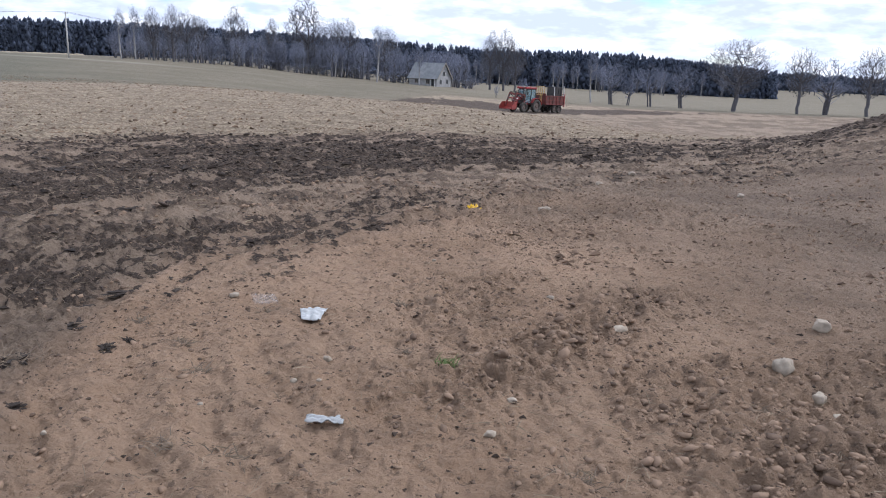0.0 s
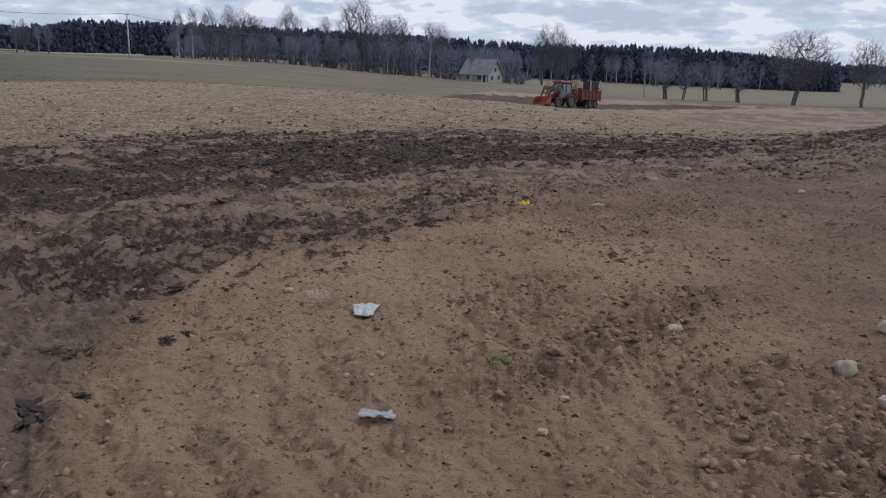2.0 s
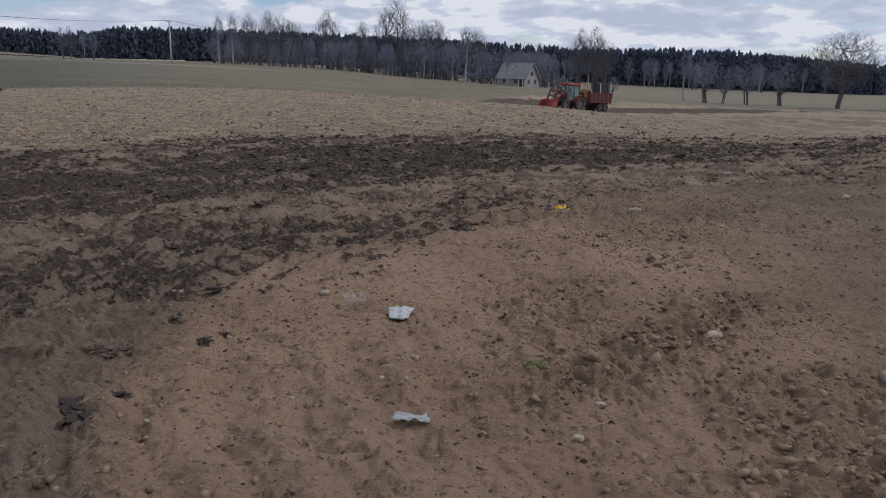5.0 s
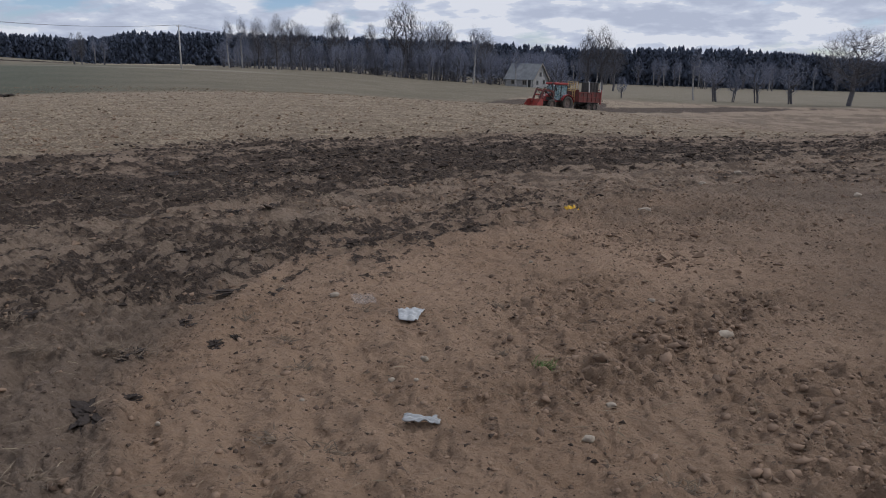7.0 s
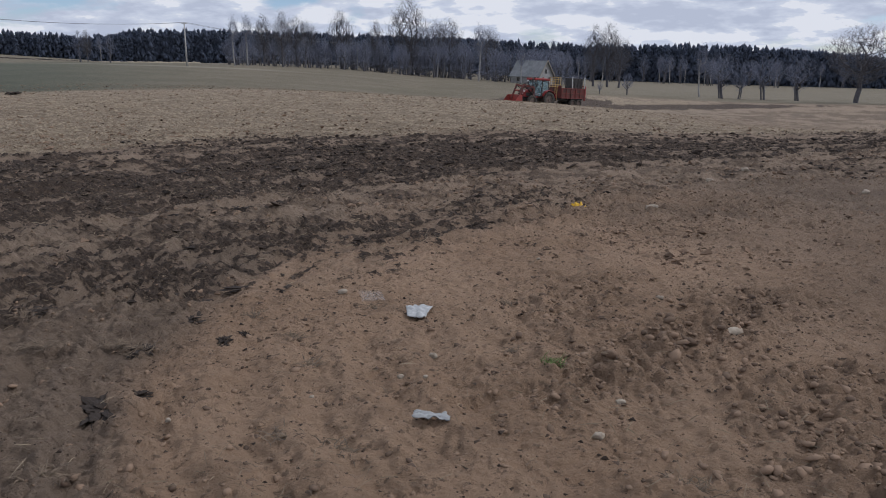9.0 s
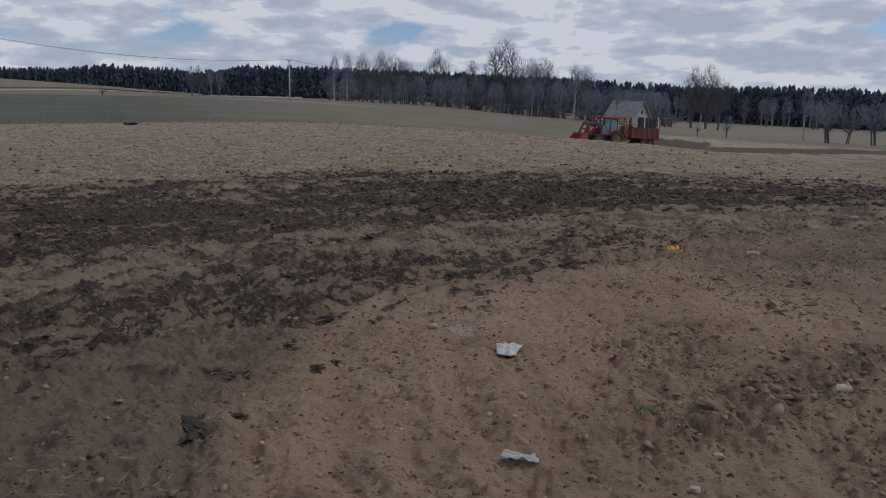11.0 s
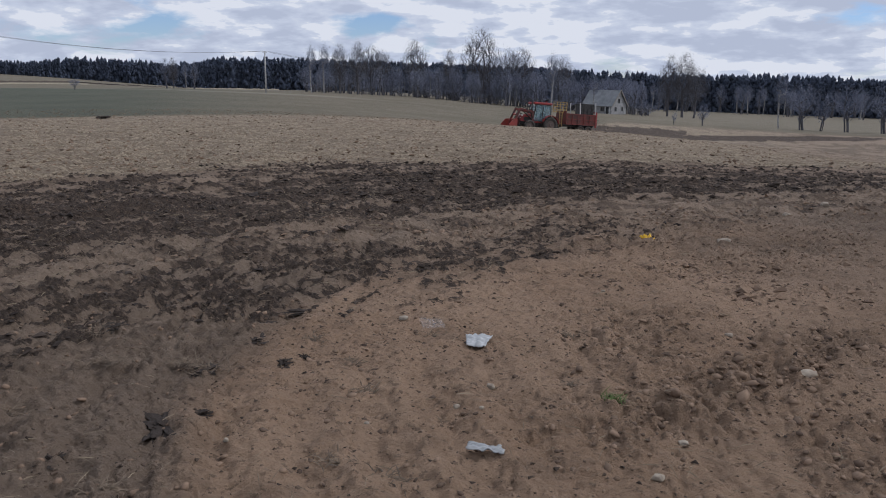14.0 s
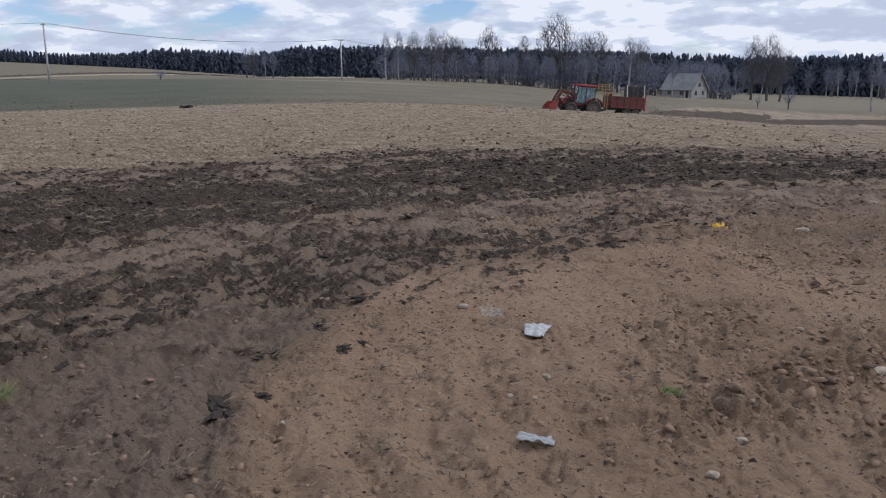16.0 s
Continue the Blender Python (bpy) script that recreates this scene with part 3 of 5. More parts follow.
def wood(name, label, seed, b0, b1, r0, rows, gap, top, low=0.0, fat=0.085):
    """A stand of conifers as seen from afar: ragged clumps round many stems."""
    rng = random.Random(seed)
    V, F = [], []
    for row in range(rows):
        r = r0 + row * gap * 2.6
        b = b0
        while b < b1:
            b += math.degrees(gap / r) * rng.uniform(0.6, 1.4)
            rr = r + rng.uniform(-gap, gap)
            x, y = polar(b, rr)
            base = hz(x, y)
            h = max(3.0, (EYE + r0 * math.tan(radians(np.interp(b, *top))) - hz(*polar(b, r0))) * rng.uniform(0.80, 1.05))
            tube(V, F, Vector((x, y, base - 0.5)), Vector((x, y, base + h * 0.9)), h * 0.014, 0.05, 3)
            for c in range(17):
                f = low + (1 - low) * (c / 16) ** 0.85
                cone = (1.04 - f) ** 0.5
                for _ in range(4):
                    s = h * fat * (0.35 + 0.75 * cone) * rng.uniform(0.5, 1.2)
                    t = rng.uniform(0, 6.3)
                    away = rng.uniform(0.1, 1.7) * h * fat * cone
                    o = Vector((x + math.cos(t) * away, y + math.sin(t) * away, base + h * min(f, 0.96) + rng.gauss(0, 0.02) * h))
                    k = len(V)
                    for d in ((1, 0, 0), (-.5, .87, 0), (-.5, -.87, 0), (0, 0, 1.7), (0, 0, -1.3)):
                        ca, sa = math.cos(t * 2.7), math.sin(t * 2.7)
                        e = Vector((d[0] * ca - d[1] * sa, d[0] * sa + d[1] * ca, d[2] + rng.gauss(0, 0.15)))
                        V.append(o + e * s * rng.uniform(0.6, 1.3))
                    F.extend([(k, k + 1, k + 3), (k + 1, k + 2, k + 3), (k + 2, k, k + 3), (k + 1, k, k + 4), (k + 2, k + 1, k + 4), (k, k + 2, k + 4)])
    me = bpy.data.meshes.new(name)
    me.from_pydata(V, [], F)
    me.polygons.foreach_set("use_smooth", [True] * len(me.polygons))
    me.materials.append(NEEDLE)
    return tagged(new(name, me), label, "forest", kind="stuff")


wood("pine_forest", "dark pine forest beyond the field, haze tinted into its colour", 7, -31.5, 22.5, 440, 4, 1.3,
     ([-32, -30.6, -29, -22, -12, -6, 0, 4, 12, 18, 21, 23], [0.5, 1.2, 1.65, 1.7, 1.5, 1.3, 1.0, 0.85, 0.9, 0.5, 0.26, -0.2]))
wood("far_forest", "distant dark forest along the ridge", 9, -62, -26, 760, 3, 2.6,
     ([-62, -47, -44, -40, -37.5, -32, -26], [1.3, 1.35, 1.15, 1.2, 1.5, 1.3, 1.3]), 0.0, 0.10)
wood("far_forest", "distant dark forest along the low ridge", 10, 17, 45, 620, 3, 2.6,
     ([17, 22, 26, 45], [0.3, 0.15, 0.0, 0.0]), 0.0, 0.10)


# ---- banks along the track through the far fields ----
DRYGRASS = simple("dry_verge_grass", (0.36, 0.31, 0.23), (0.27, 0.235, 0.175), 0.6, 0.95, spec=0.1)
DARKVERGE = simple("dark_verge_growth", (0.085, 0.072, 0.062), (0.12, 0.10, 0.082), 0.6, 0.95, spec=0.1)


def verge(name, label, line, high, wide, mat, seed):
    """A low uneven bank that follows bearings and distances."""
    rng = random.Random(seed)
    bs = np.arange(line[0][0], line[0][-1], 0.12)
    rs = np.exp(np.interp(bs, line[0], np.log(line[1])))
    V, F = [], []
    for k, (b, r) in enumerate(zip(bs, rs)):
        h = high * rng.uniform(0.75, 1.2)
        for dr, dz in ((-wide, -0.4), (-wide * 0.5, h * 0.8), (0.0, h), (wide * 0.5, h * 0.8), (wide, -0.4)):
            x, y = polar(b, r + dr)
            V.append((x, y, hz(x, y) + dz))
        if k:
            F += [((k - 1) * 5 + j, (k - 1) * 5 + j + 1, k * 5 + j + 1, k * 5 + j) for j in range(4)]
    me = bpy.data.meshes.new(name)
    me.from_pydata(V, [], F)
    me.materials.append(mat)
    return tagged(new(name, me), label, "verge", kind="structure")


verge("verge", "low dark bank of old growth along a field track", ([-48.5, -44.3, -41, -38, -34, -32.2], [420, 490, 535, 575, 520, 450]), 0.9, 1.6, DARKVERGE, 1)
verge("verge", "pale dry grass verge along a field track", ([-57, -48, -44, -41, -37, -33, -31, -28, -24.5], [350, 400, 460, 500, 535, 470, 425, 412, 410]), 0.55, 2.2, DRYGRASS, 2)
verge("verge", "dark weedy strip at the edge of the green field", ([-58, -48, -45.0, -43.5], [195, 205, 235, 260]), 0.22, 1.2, DARKVERGE, 3)

# ---- house, poles and wires ----
PLASTER = simple("grey_plaster", (0.23, 0.228, 0.226), (0.32, 0.315, 0.31), 1.5, 0.9, bump=0.3)
SLATE = simple("weathered_roof_sheet", (0.17, 0.18, 0.185), (0.24, 0.245, 0.25), 0.8, 0.8)
DARK = simple("dark_opening", (0.02, 0.021, 0.024), (0.04, 0.042, 0.045), 3.0, 0.5)
WHITE = simple("white_paint", (0.72, 0.72, 0.70), (0.80, 0.80, 0.78), 4.0, 0.6)
TIMBER = simple("grey_timber", (0.20, 0.17, 0.14), (0.28, 0.25, 0.21), 6.0, 0.9)
CONCRETE = simple("pole_concrete", (0.36, 0.35, 0.34), (0.48, 0.47, 0.45), 5.0, 0.9)
WIRE = simple("dull_wire", (0.10, 0.10, 0.11), (0.15, 0.15, 0.16), 5.0, 0.6, 0.4)


def wall_with_holes(bm, length, height, holes, thick=0.3):
    """A wall along x from 0, its face at y = 0, cut by holes (x0, x1, z0, z1)."""
    xs = sorted({0.0, length, *[h[0] for h in holes], *[h[1] for h in holes]})
    for a, b in zip(xs, xs[1:]):
        cuts = sorted((h[2], h[3]) for h in holes if h[0] <= a + 1e-6 and h[1] >= b - 1e-6)
        z = 0.0
        for lo, hi in cuts:
            if lo > z:
                box(bm, a, b, 0, thick, z, lo)
            z = hi
        if z < height:
            box(bm, a, b, 0, thick, z, height)
    return bm


def house():
    L, W, H, R = 8.3, 6.3, 2.2, 3.5
    x, y = polar(-0.66, 192)
    root = tagged(empty("house", pose(x, y, hz(x, y) - 0.15, 0, 0, -33)), "old grey gabled house with a tall sheet roof", "house")
    # the long front runs to -x from the near corner, the gable to +y
    fh = [(0.7, 1.7, 0.0, 1.9), (2.1, 3.3, 0.7, 1.8), (5.6, 6.6, 0.8, 1.8)]
    turn_front = pose(0, 0, 0) @ Matrix.Translation((-L, 0, 0))
    bm = wall_with_holes(bmesh.new(), L, H, [(L - b, L - a, c, d) for a, b, c, d in fh])
    wall = part("wall", bm, PLASTER, root, "pale rendered front wall", at=turn_front)
    gable = bmesh.new()
    gh = [(1.0, 1.9, 0.8, 1.8), (3.9, 4.8, 0.8, 1.8)]
    wall_with_holes(gable, W - 0.6, H, gh)
    rows = 7
    for k in range(rows):
        z0, z1 = H + R * k / rows, H + R * (k + 1) / rows
        inset = (W / 2) * (k + 0.5) / rows
        if k in (1, 2):
            box(gable, inset - 0.3, W / 2 - 0.85, 0, 0.3, z0, z1)
            box(gable, W / 2 + 0.05, W - 0.3 - inset, 0, 0.3, z0, z1)
        else:
            box(gable, max(inset - 0.3, 0), W - 0.3 - inset, 0, 0.3, z0, z1)
    part("wall", gable, PLASTER, root, "pale gable wall with a loft window", at=pose(0, 0.3, 0, 0, 0, 90))
    bm = wall_with_holes(bmesh.new(), W - 0.6, H, [])
    part("wall", bm, PLASTER, root, at=pose(-L + 0.3, 0.3, 0, 0, 0, 90))
    bm = wall_with_holes(bmesh.new(), L, H, [])
    part("wall", bm, PLASTER, root, at=pose(-L, W - 0.3, 0))
    pitch = math.atan2(R, W / 2)
    for side in (0, 1):
        bm = bmesh.new()
        slope = math.hypot(R, W / 2) + 0.45
        box(bm, -L - 0.38, 0.38, -0.43, slope - 0.47, 0.03, 0.09)
        m = pose(0, 0, H, math.degrees(pitch)) if side == 0 else pose(0, W, H) @ Matrix.Diagonal((1, -1, 1, 1)) @ pose(0, 0, 0, math.degrees(pitch))
        bmesh.ops.transform(bm, matrix=m, verts=bm.verts)
        bmesh.ops.recalc_face_normals(bm, faces=bm.faces)
        roof = part("roof", bm, SLATE, root, "grey weathered roof sheets")
        w = (L + 0.8) / 10
        for k in range(10):
            bm = box(bmesh.new(), -L - 0.4 + k * w + 0.012, -L - 0.4 + (k + 1) * w - 0.012, -0.45, slope - 0.45, 0.10, 0.13 + 0.02 * (k % 2))
            bmesh.ops.transform(bm, matrix=m, verts=bm.verts)
            bmesh.ops.recalc_face_normals(bm, faces=bm.faces)
            part("roof_sheet", bm, SLATE, roof)
    for a, b, c, d in fh[1:]:
        bm = box(bmesh.new(), -b, -a, 0.12, 0.16, c, d)
        win = part("window", bm, DARK, root, "dark window with a grey timber frame")
        fr = bmesh.new()
        for q in ((-b, -b + 0.1, c, d), (-a - 0.1, -a, c, d), (-b + 0.1, -a - 0.1, d - 0.1, d), (-b + 0.1, -a - 0.1, c, c + 0.1), (-(a + b) / 2 - 0.04, -(a + b) / 2 + 0.04, c + 0.1, d - 0.1)):
            box(fr, q[0], q[1], 0.04, 0.11, q[2], q[3])
        part("frame", fr, TIMBER, win)
    # A near-black panel paints in the darkness inside the open doorway.
    part("door", box(bmesh.new(), -1.68, -0.72, 0.14, 0.2, 0, 1.88), DARK, root, "near-black panel standing for the unlit doorway")
    fr = bmesh.new()
    box(fr, -1.8, -1.7, -0.05, 0.1, 0, 2.1), box(fr, -0.7, -0.6, -0.05, 0.1, 0, 2.1)
    part("door_frame", fr, WHITE, root)
    for a, b, c, d in gh + [(W / 2 - 1.15, W / 2 - 0.25, H + R / rows, H + 3 * R / rows)]:
        part("window", box(bmesh.new(), -0.16, -0.12, 0.3 + a, 0.3 + b, c, d), DARK, root, "small dark window")
    # the barge boards and the chimney
    for s in (-1, 1):
        part("barge_board", beam(bmesh.new(), (0.42, W / 2 - s * (W / 2 + 0.3), H - 0.3), (0.42, W / 2, H + R + 0.12), 0.05, 0.22), TIMBER, root)
    return root


house()


def far_house(b, r, turn, size, mat_roof):
    x, y = polar(b, r)
    root = tagged(empty("farmhouse", pose(x, y, hz(x, y) - 0.2, 0, 0, turn)), "distant white farmhouse with a pitched roof", "house", "farmhouses on the far ridge")
    L, W, H, R = size
    bm = box(bmesh.new(), -L / 2, L / 2, -W / 2, W / 2, 0, H)
    for s in (-1, 1):
        vs = [bm.verts.new(v) for v in ((s * L / 2, -W / 2, H), (s * L / 2, W / 2, H), (s * L / 2, 0, H + R))]
        bm.faces.new(vs)
    part("wall", bm, WHITE, root)
    for s in (-1, 1):
        bm = bmesh.new()
        beam(bm, (0, s * (W / 2 + 0.5), H - 0.4), (0, 0, H + R + 0.15), L + 1.0, 0.2)
        part("roof", bm, mat_roof, root)
    for k in (-0.3, 0.0, 0.3):
        part("window", box(bmesh.new(), k * L - 0.5, k * L + 0.5, -W / 2 - 0.05, -W / 2 + 0.05, 1.0, 2.2), DARK, root)
    return root


far_house(-43.6, 880, 60, (7, 6, 3, 3.6), SLATE)
far_house(-44.6, 900, 20, (6, 5, 2.5, 2.6), SLATE)
far_house(-41.4, 905, 75, (6, 5, 2.0, 2.4), SLATE)


def power_pole(x, y, top, label):
    z = hz(x, y)
    root = tagged(empty("power_pole", pose(x, y, z)), label, "power pole", "power poles along the field")
    h = top - z
    bm = bmesh.new()
    bar(bm, (0, 0, -0.6), (0, 0, h), 0.17, 8, 0.12)
    part("pole", bm, CONCRETE, root, smooth=True)
    part("crossarm", beam(bmesh.new(), (-0.5, 0, h - 0.25), (0.5, 0, h - 0.25), 0.09, 0.09), TIMBER, root)
    for s in (-0.45, 0.45):
        bm = bmesh.new()
        bar(bm, (s, 0, h - 0.2), (s, 0, h - 0.02), 0.05, 8)
        part("insulator", bm, WHITE, root)
    return Vector((x, y, z + h))


POLE_A = power_pole(-68.2, 143.0, 7.8, "pale concrete power pole at the edge of the green field")
POLE_B = power_pole(-102.0, 103.0, 9.3, "weathered power pole standing in the green field")
POLE_C = power_pole(-136.0, 64.0, 10.2, "weathered power pole standing in the green field")
POLE_D = power_pole(-36.0, 210.0, 5.5, "pale concrete power pole beside the copse")


def span(a, b, sag, name="power_line"):
    cu = bpy.data.curves.new(name, "CURVE")
    cu.dimensions, cu.bevel_depth, cu.bevel_resolution = "3D", 0.022, 1
    sp = cu.splines.new("POLY")
    sp.points.add(24)
    for k in range(25):
        t = k / 24
        p = a.lerp(b, t) - Vector((0, 0, 4 * sag * t * (1 - t)))
        sp.points[k].co = (*p, 1)
    cu.materials.append(WIRE)
    return tagged(new(name, cu), "thin sagging wire between two power poles", "power line", "wires of the power line")


for s in (-0.45, 0.45):
    o = Vector((s, 0, -0.02))
    span(POLE_C + o, POLE_B + o, 1.2)
    span(POLE_B + o, POLE_A + o, 1.5)
    span(POLE_A + o, POLE_D + o, 1.6)


# ---- what lies on the near soil ----
def spot(x, y, lift=0.0):
    """The height of the rough soil at a place."""
    xx, yy = np.array([float(x)]), np.array([float(y)])
    return float(surface(xx, yy, land(xx, yy), zones(xx, yy))[0]) + lift


STONE = Shade("field_stone", 0.9, 0, 0.3)
STONE.color(STONE.mix(STONE.rand(), STONE.mix(STONE.ramp(STONE.noise(14), 0.35, 0.7), (0.35, 0.295, 0.23), (0.24, 0.20, 0.155)),
                      STONE.mix(STONE.ramp(STONE.noise(20), 0.35, 0.7), (0.40, 0.34, 0.265), (0.29, 0.24, 0.185))))
STONE.bump(STONE.noise(45), 0.4, 0.01)
STONE = STONE.mat


def stone(x, y, w, d, h, seed, label, sunk=0.25, turn=0.0, blocky=0.0):
    bm = bmesh.new()
    bmesh.ops.create_icosphere(bm, subdivisions=3, radius=1.0)
    for v in bm.verts:
        p = v.co.copy()
        q = Vector([math.copysign(abs(c) ** (1 - 0.5 * blocky), c) for c in p])
        k = 1 + 0.42 * (noise.noise(p * 1.1 + Vector((seed, 0, 0)))) + 0.20 * noise.noise(p * 3.1 + Vector((0, seed, 0)))
        v.co = Vector((q.x * w / 2, q.y * d / 2, q.z * h / 2)) * k * (0.8 if w < 0.1 else 0.92)
    ob = new("stone", mesh_of("stone", bm, STONE, True))
    ob.matrix_basis = pose(x, y, spot(x, y) + h * (0.5 - sunk), 0, 0, turn)
    return tagged(ob, label, "stone", "stones on the soil")


for a in [(2.13, 4.42, 0.135, 0.12, 0.12, 1, "rounded pale grey field stone on the soil", 0.2, 20, 0.2),
          (2.73, 5.20, 0.115, 0.09, 0.09, 2, "angular pale beige stone on the soil", 0.2, -15, 0.9),
          (2.11, 3.92, 0.09, 0.08, 0.08, 3, "brownish stone half sunk in the soil", 0.3, 40, 0.3),
          (2.14, 3.76, 0.075, 0.07, 0.05, 4, "small grey stone half sunk in the soil", 0.3, 10, 0.5),
          (0.27, 3.36, 0.065, 0.055, 0.035, 5, "small flat beige stone on the soil", 0.2, 0, 0.3),
          (-0.77, 3.92, 0.05, 0.04, 0.035, 6, "small pale stone on the soil", 0.2, 30, 0.3),
          (-0.65, 4.32, 0.065, 0.045, 0.04, 7, "small cream stone on the soil", 0.2, -20, 0.5),
          (-1.18, 3.58, 0.035, 0.03, 0.025, 8, "white pebble on the soil", 0.2, 0, 0.3),
          (-1.80, 3.25, 0.035, 0.03, 0.025, 9, "white pebble on the soil", 0.2, 0, 0.3),
          (-0.62, 3.83, 0.03, 0.03, 0.02, 10, "white pebble on the soil", 0.2, 0, 0.3),
          (1.37, 10.1, 0.16, 0.12, 0.10, 11, "pale stone half sunk in the soil", 0.3, 0, 0.4),
          (0.88, 5.78, 0.07, 0.05, 0.04, 12, "small beige stone on the soil", 0.3, 0, 0.3),
          (2.77, 13.5, 0.14, 0.1, 0.08, 13, "pale stone beside the spread manure", 0.2, 0, 0.4),
          (0.41, 3.77, 0.06, 0.05, 0.04, 14, "small beige stone on the soil", 0.3, 0, 0.3),
          (3.6, 14.6, 0.13, 0.1, 0.08, 15, "pale stone beside the spread manure", 0.2, 0, 0.4),
          (0.95, 4.90, 0.10, 0.08, 0.07, 16, "pale lump of dry soil and stone", 0.45, 20, 0.2),
          (1.25, 5.05, 0.16, 0.09, 0.07, 17, "pale lump of dry soil and stone", 0.5, 35, 0.2),
          (-1.55, 5.6, 0.09, 0.07, 0.04, 18, "flat grey stone on the soil", 0.35, 0, 0.2),
          (4.9, 12.5, 0.12, 0.1, 0.07, 19, "pale stone half sunk in the soil", 0.3, 0, 0.4),
          (-0.05, 6.9, 0.045, 0.04, 0.03, 20, "cream pebble on the soil", 0.2, 0, 0.3)]:
    stone(*a)

FILM = Shade("white_plastic", 0.35, 0, 0.5)
FILM.color(FILM.mix(FILM.ramp(FILM.noise(18), 0.4, 0.7), (0.42, 0.425, 0.42), (0.31, 0.315, 0.31)))
FILM = FILM.mat
CLEAR = Shade("thin_clear_plastic", 0.2, 0, 0.5)
CLEAR.color((0.72, 0.70, 0.68))
CLEAR.b.inputs["Alpha"].default_value = 0.06
CLEAR = CLEAR.mat
YELLOW = simple("yellow_plastic", (0.80, 0.48, 0.015), (0.66, 0.38, 0.02), 20.0, 0.4)


def scrap(name, label, cat, x, y, w, d, mat, seed, turn=0.0, puff=0.02, trim=None):
    """A crumpled piece of sheet, with a thickness, that lies on the soil."""
    bm = bmesh.new()
    n = 16
    bmesh.ops.create_grid(bm, x_segments=n, y_segments=n, size=0.5)
    for v in bm.verts:
        u, q = v.co.x * 2, v.co.y * 2
        wide = 1.0
        k = 1 + (0.10 if not trim else 0.05) * noise.noise(Vector((u * 1.3, q * 1.3, seed)))
        if trim:
            wide = trim(u, q)
        edge = max(abs(u), abs(q))
        z = puff * (1.2 - edge) + puff * 1.6 * noise.noise(Vector((u * 2.2, q * 2.2, seed))) + puff * 0.8 * noise.noise(Vector((u * 5, q * 5, seed + 4)))
        v.co = Vector((v.co.x * w * k * wide, v.co.y * d * k, max(z, -0.004)))
    got = bmesh.ops.extrude_face_region(bm, geom=bm.faces[:])
    for v in got["geom"]:
        if isinstance(v, bmesh.types.BMVert):
            v.co.z -= 0.006
    bmesh.ops.recalc_face_normals(bm, faces=bm.faces)
    ob = new(name, mesh_of(name, bm, mat, True))
    ob.matrix_basis = pose(x, y, spot(x, y) + 0.028, 0, 0, turn)
    return tagged(ob, label, cat)


scrap("plastic_bag", "crumpled torn white plastic bag on the soil", "plastic bag", -0.88, 5.14, 0.16, 0.25, FILM, 3, 4, 0.013, lambda u, v: 1.0 + 0.22 * v)
scrap("plastic_strip", "crumpled strip of white plastic film", "plastic film", -0.52, 3.38, 0.18, 0.05, FILM, 7, -4, 0.012)
scrap("clear_film", "thin clear plastic scrap on the soil", "plastic film", -1.30, 5.52, 0.17, 0.24, CLEAR, 9, 20, 0.012)
scrap("yellow_scrap", "crumpled yellow plastic scrap on the soil", "plastic scrap", 0.44, 10.2, 0.16, 0.2, YELLOW, 5, 15, 0.05).location.z += 0.02

# ---- loose matter ----
BITS = np.random.default_rng(5)


def scatter(name, label, cat, pts, size, mat, flat, shape, lift=0.3, spin=True):
    """Many small pieces of one sort, each turned and bent its own way, as one mesh."""
    base, faces = shape
    n, k = len(pts), len(base)
    px, py = pts[:, 0], pts[:, 1]
    z = surface(px, py, land(px, py), zones(px, py))
    a = BITS.uniform(0, 2 * math.pi, n)
    v = np.repeat(base[None], n, 0) * (1 + BITS.uniform(-0.35, 0.35, (n, k, 1)))
    stretch = BITS.uniform(0.7, 1.4, (n, 1))
    vx, vy, vz = v[:, :, 0] * stretch, v[:, :, 1], v[:, :, 2] * flat * BITS.uniform(0.7, 1.3, (n, 1))
    tilt = BITS.normal(0, 0.25, (n, 1)) if spin else 0
    vz = vz + vx * tilt
    c, s = np.cos(a)[:, None], np.sin(a)[:, None]
    out = np.stack([vx * c - vy * s, vx * s + vy * c, vz], -1) * size[:, None, None]
    out += np.column_stack([pts, z + lift * size * flat])[:, None, :]
    f = (faces[None] + (np.arange(n) * k)[:, None, None]).reshape(-1, faces.shape[1])
    me = bpy.data.meshes.new(name)
    me.from_pydata(out.reshape(-1, 3).tolist(), [], f.tolist())
    me.polygons.foreach_set("use_smooth", [shape is LUMP] * len(me.polygons))
    me.materials.append(mat)
    return tagged(new(name, me), label, cat, kind="stuff")


def lump_shape():
    bm = bmesh.new()
    bmesh.ops.create_icosphere(bm, subdivisions=1, radius=1.0)
    v = np.array([tuple(p.co) for p in bm.verts])
    f = np.array([[q.index for q in p.verts] for p in bm.faces])
    bm.free()
    return v, f


LUMP = lump_shape()
OCTA = (np.array([(1, 0, 0), (-.4, .9, 0), (-.5, -.8, .1), (.3, .1, .9), (-.3, -.1, .8), (0, 0, -.7)]), np.array([(0, 1, 3), (1, 4, 3), (1, 2, 4), (2, 0, 3), (2, 3, 4), (1, 0, 5), (2, 1, 5), (0, 2, 5)]))
STALK = (np.array([(-1, -.03, 0), (-1, .03, 0), (-1, 0, .05), (0, -.03, .1), (0, .03, .1), (0, 0, .15), (1, -.02, 0), (1, .02, 0), (1, 0, .04)], float),
         np.array([(0, 1, 4, 3), (1, 2, 5, 4), (2, 0, 3, 5), (3, 4, 7, 6), (4, 5, 8, 7), (5, 3, 6, 8)]))


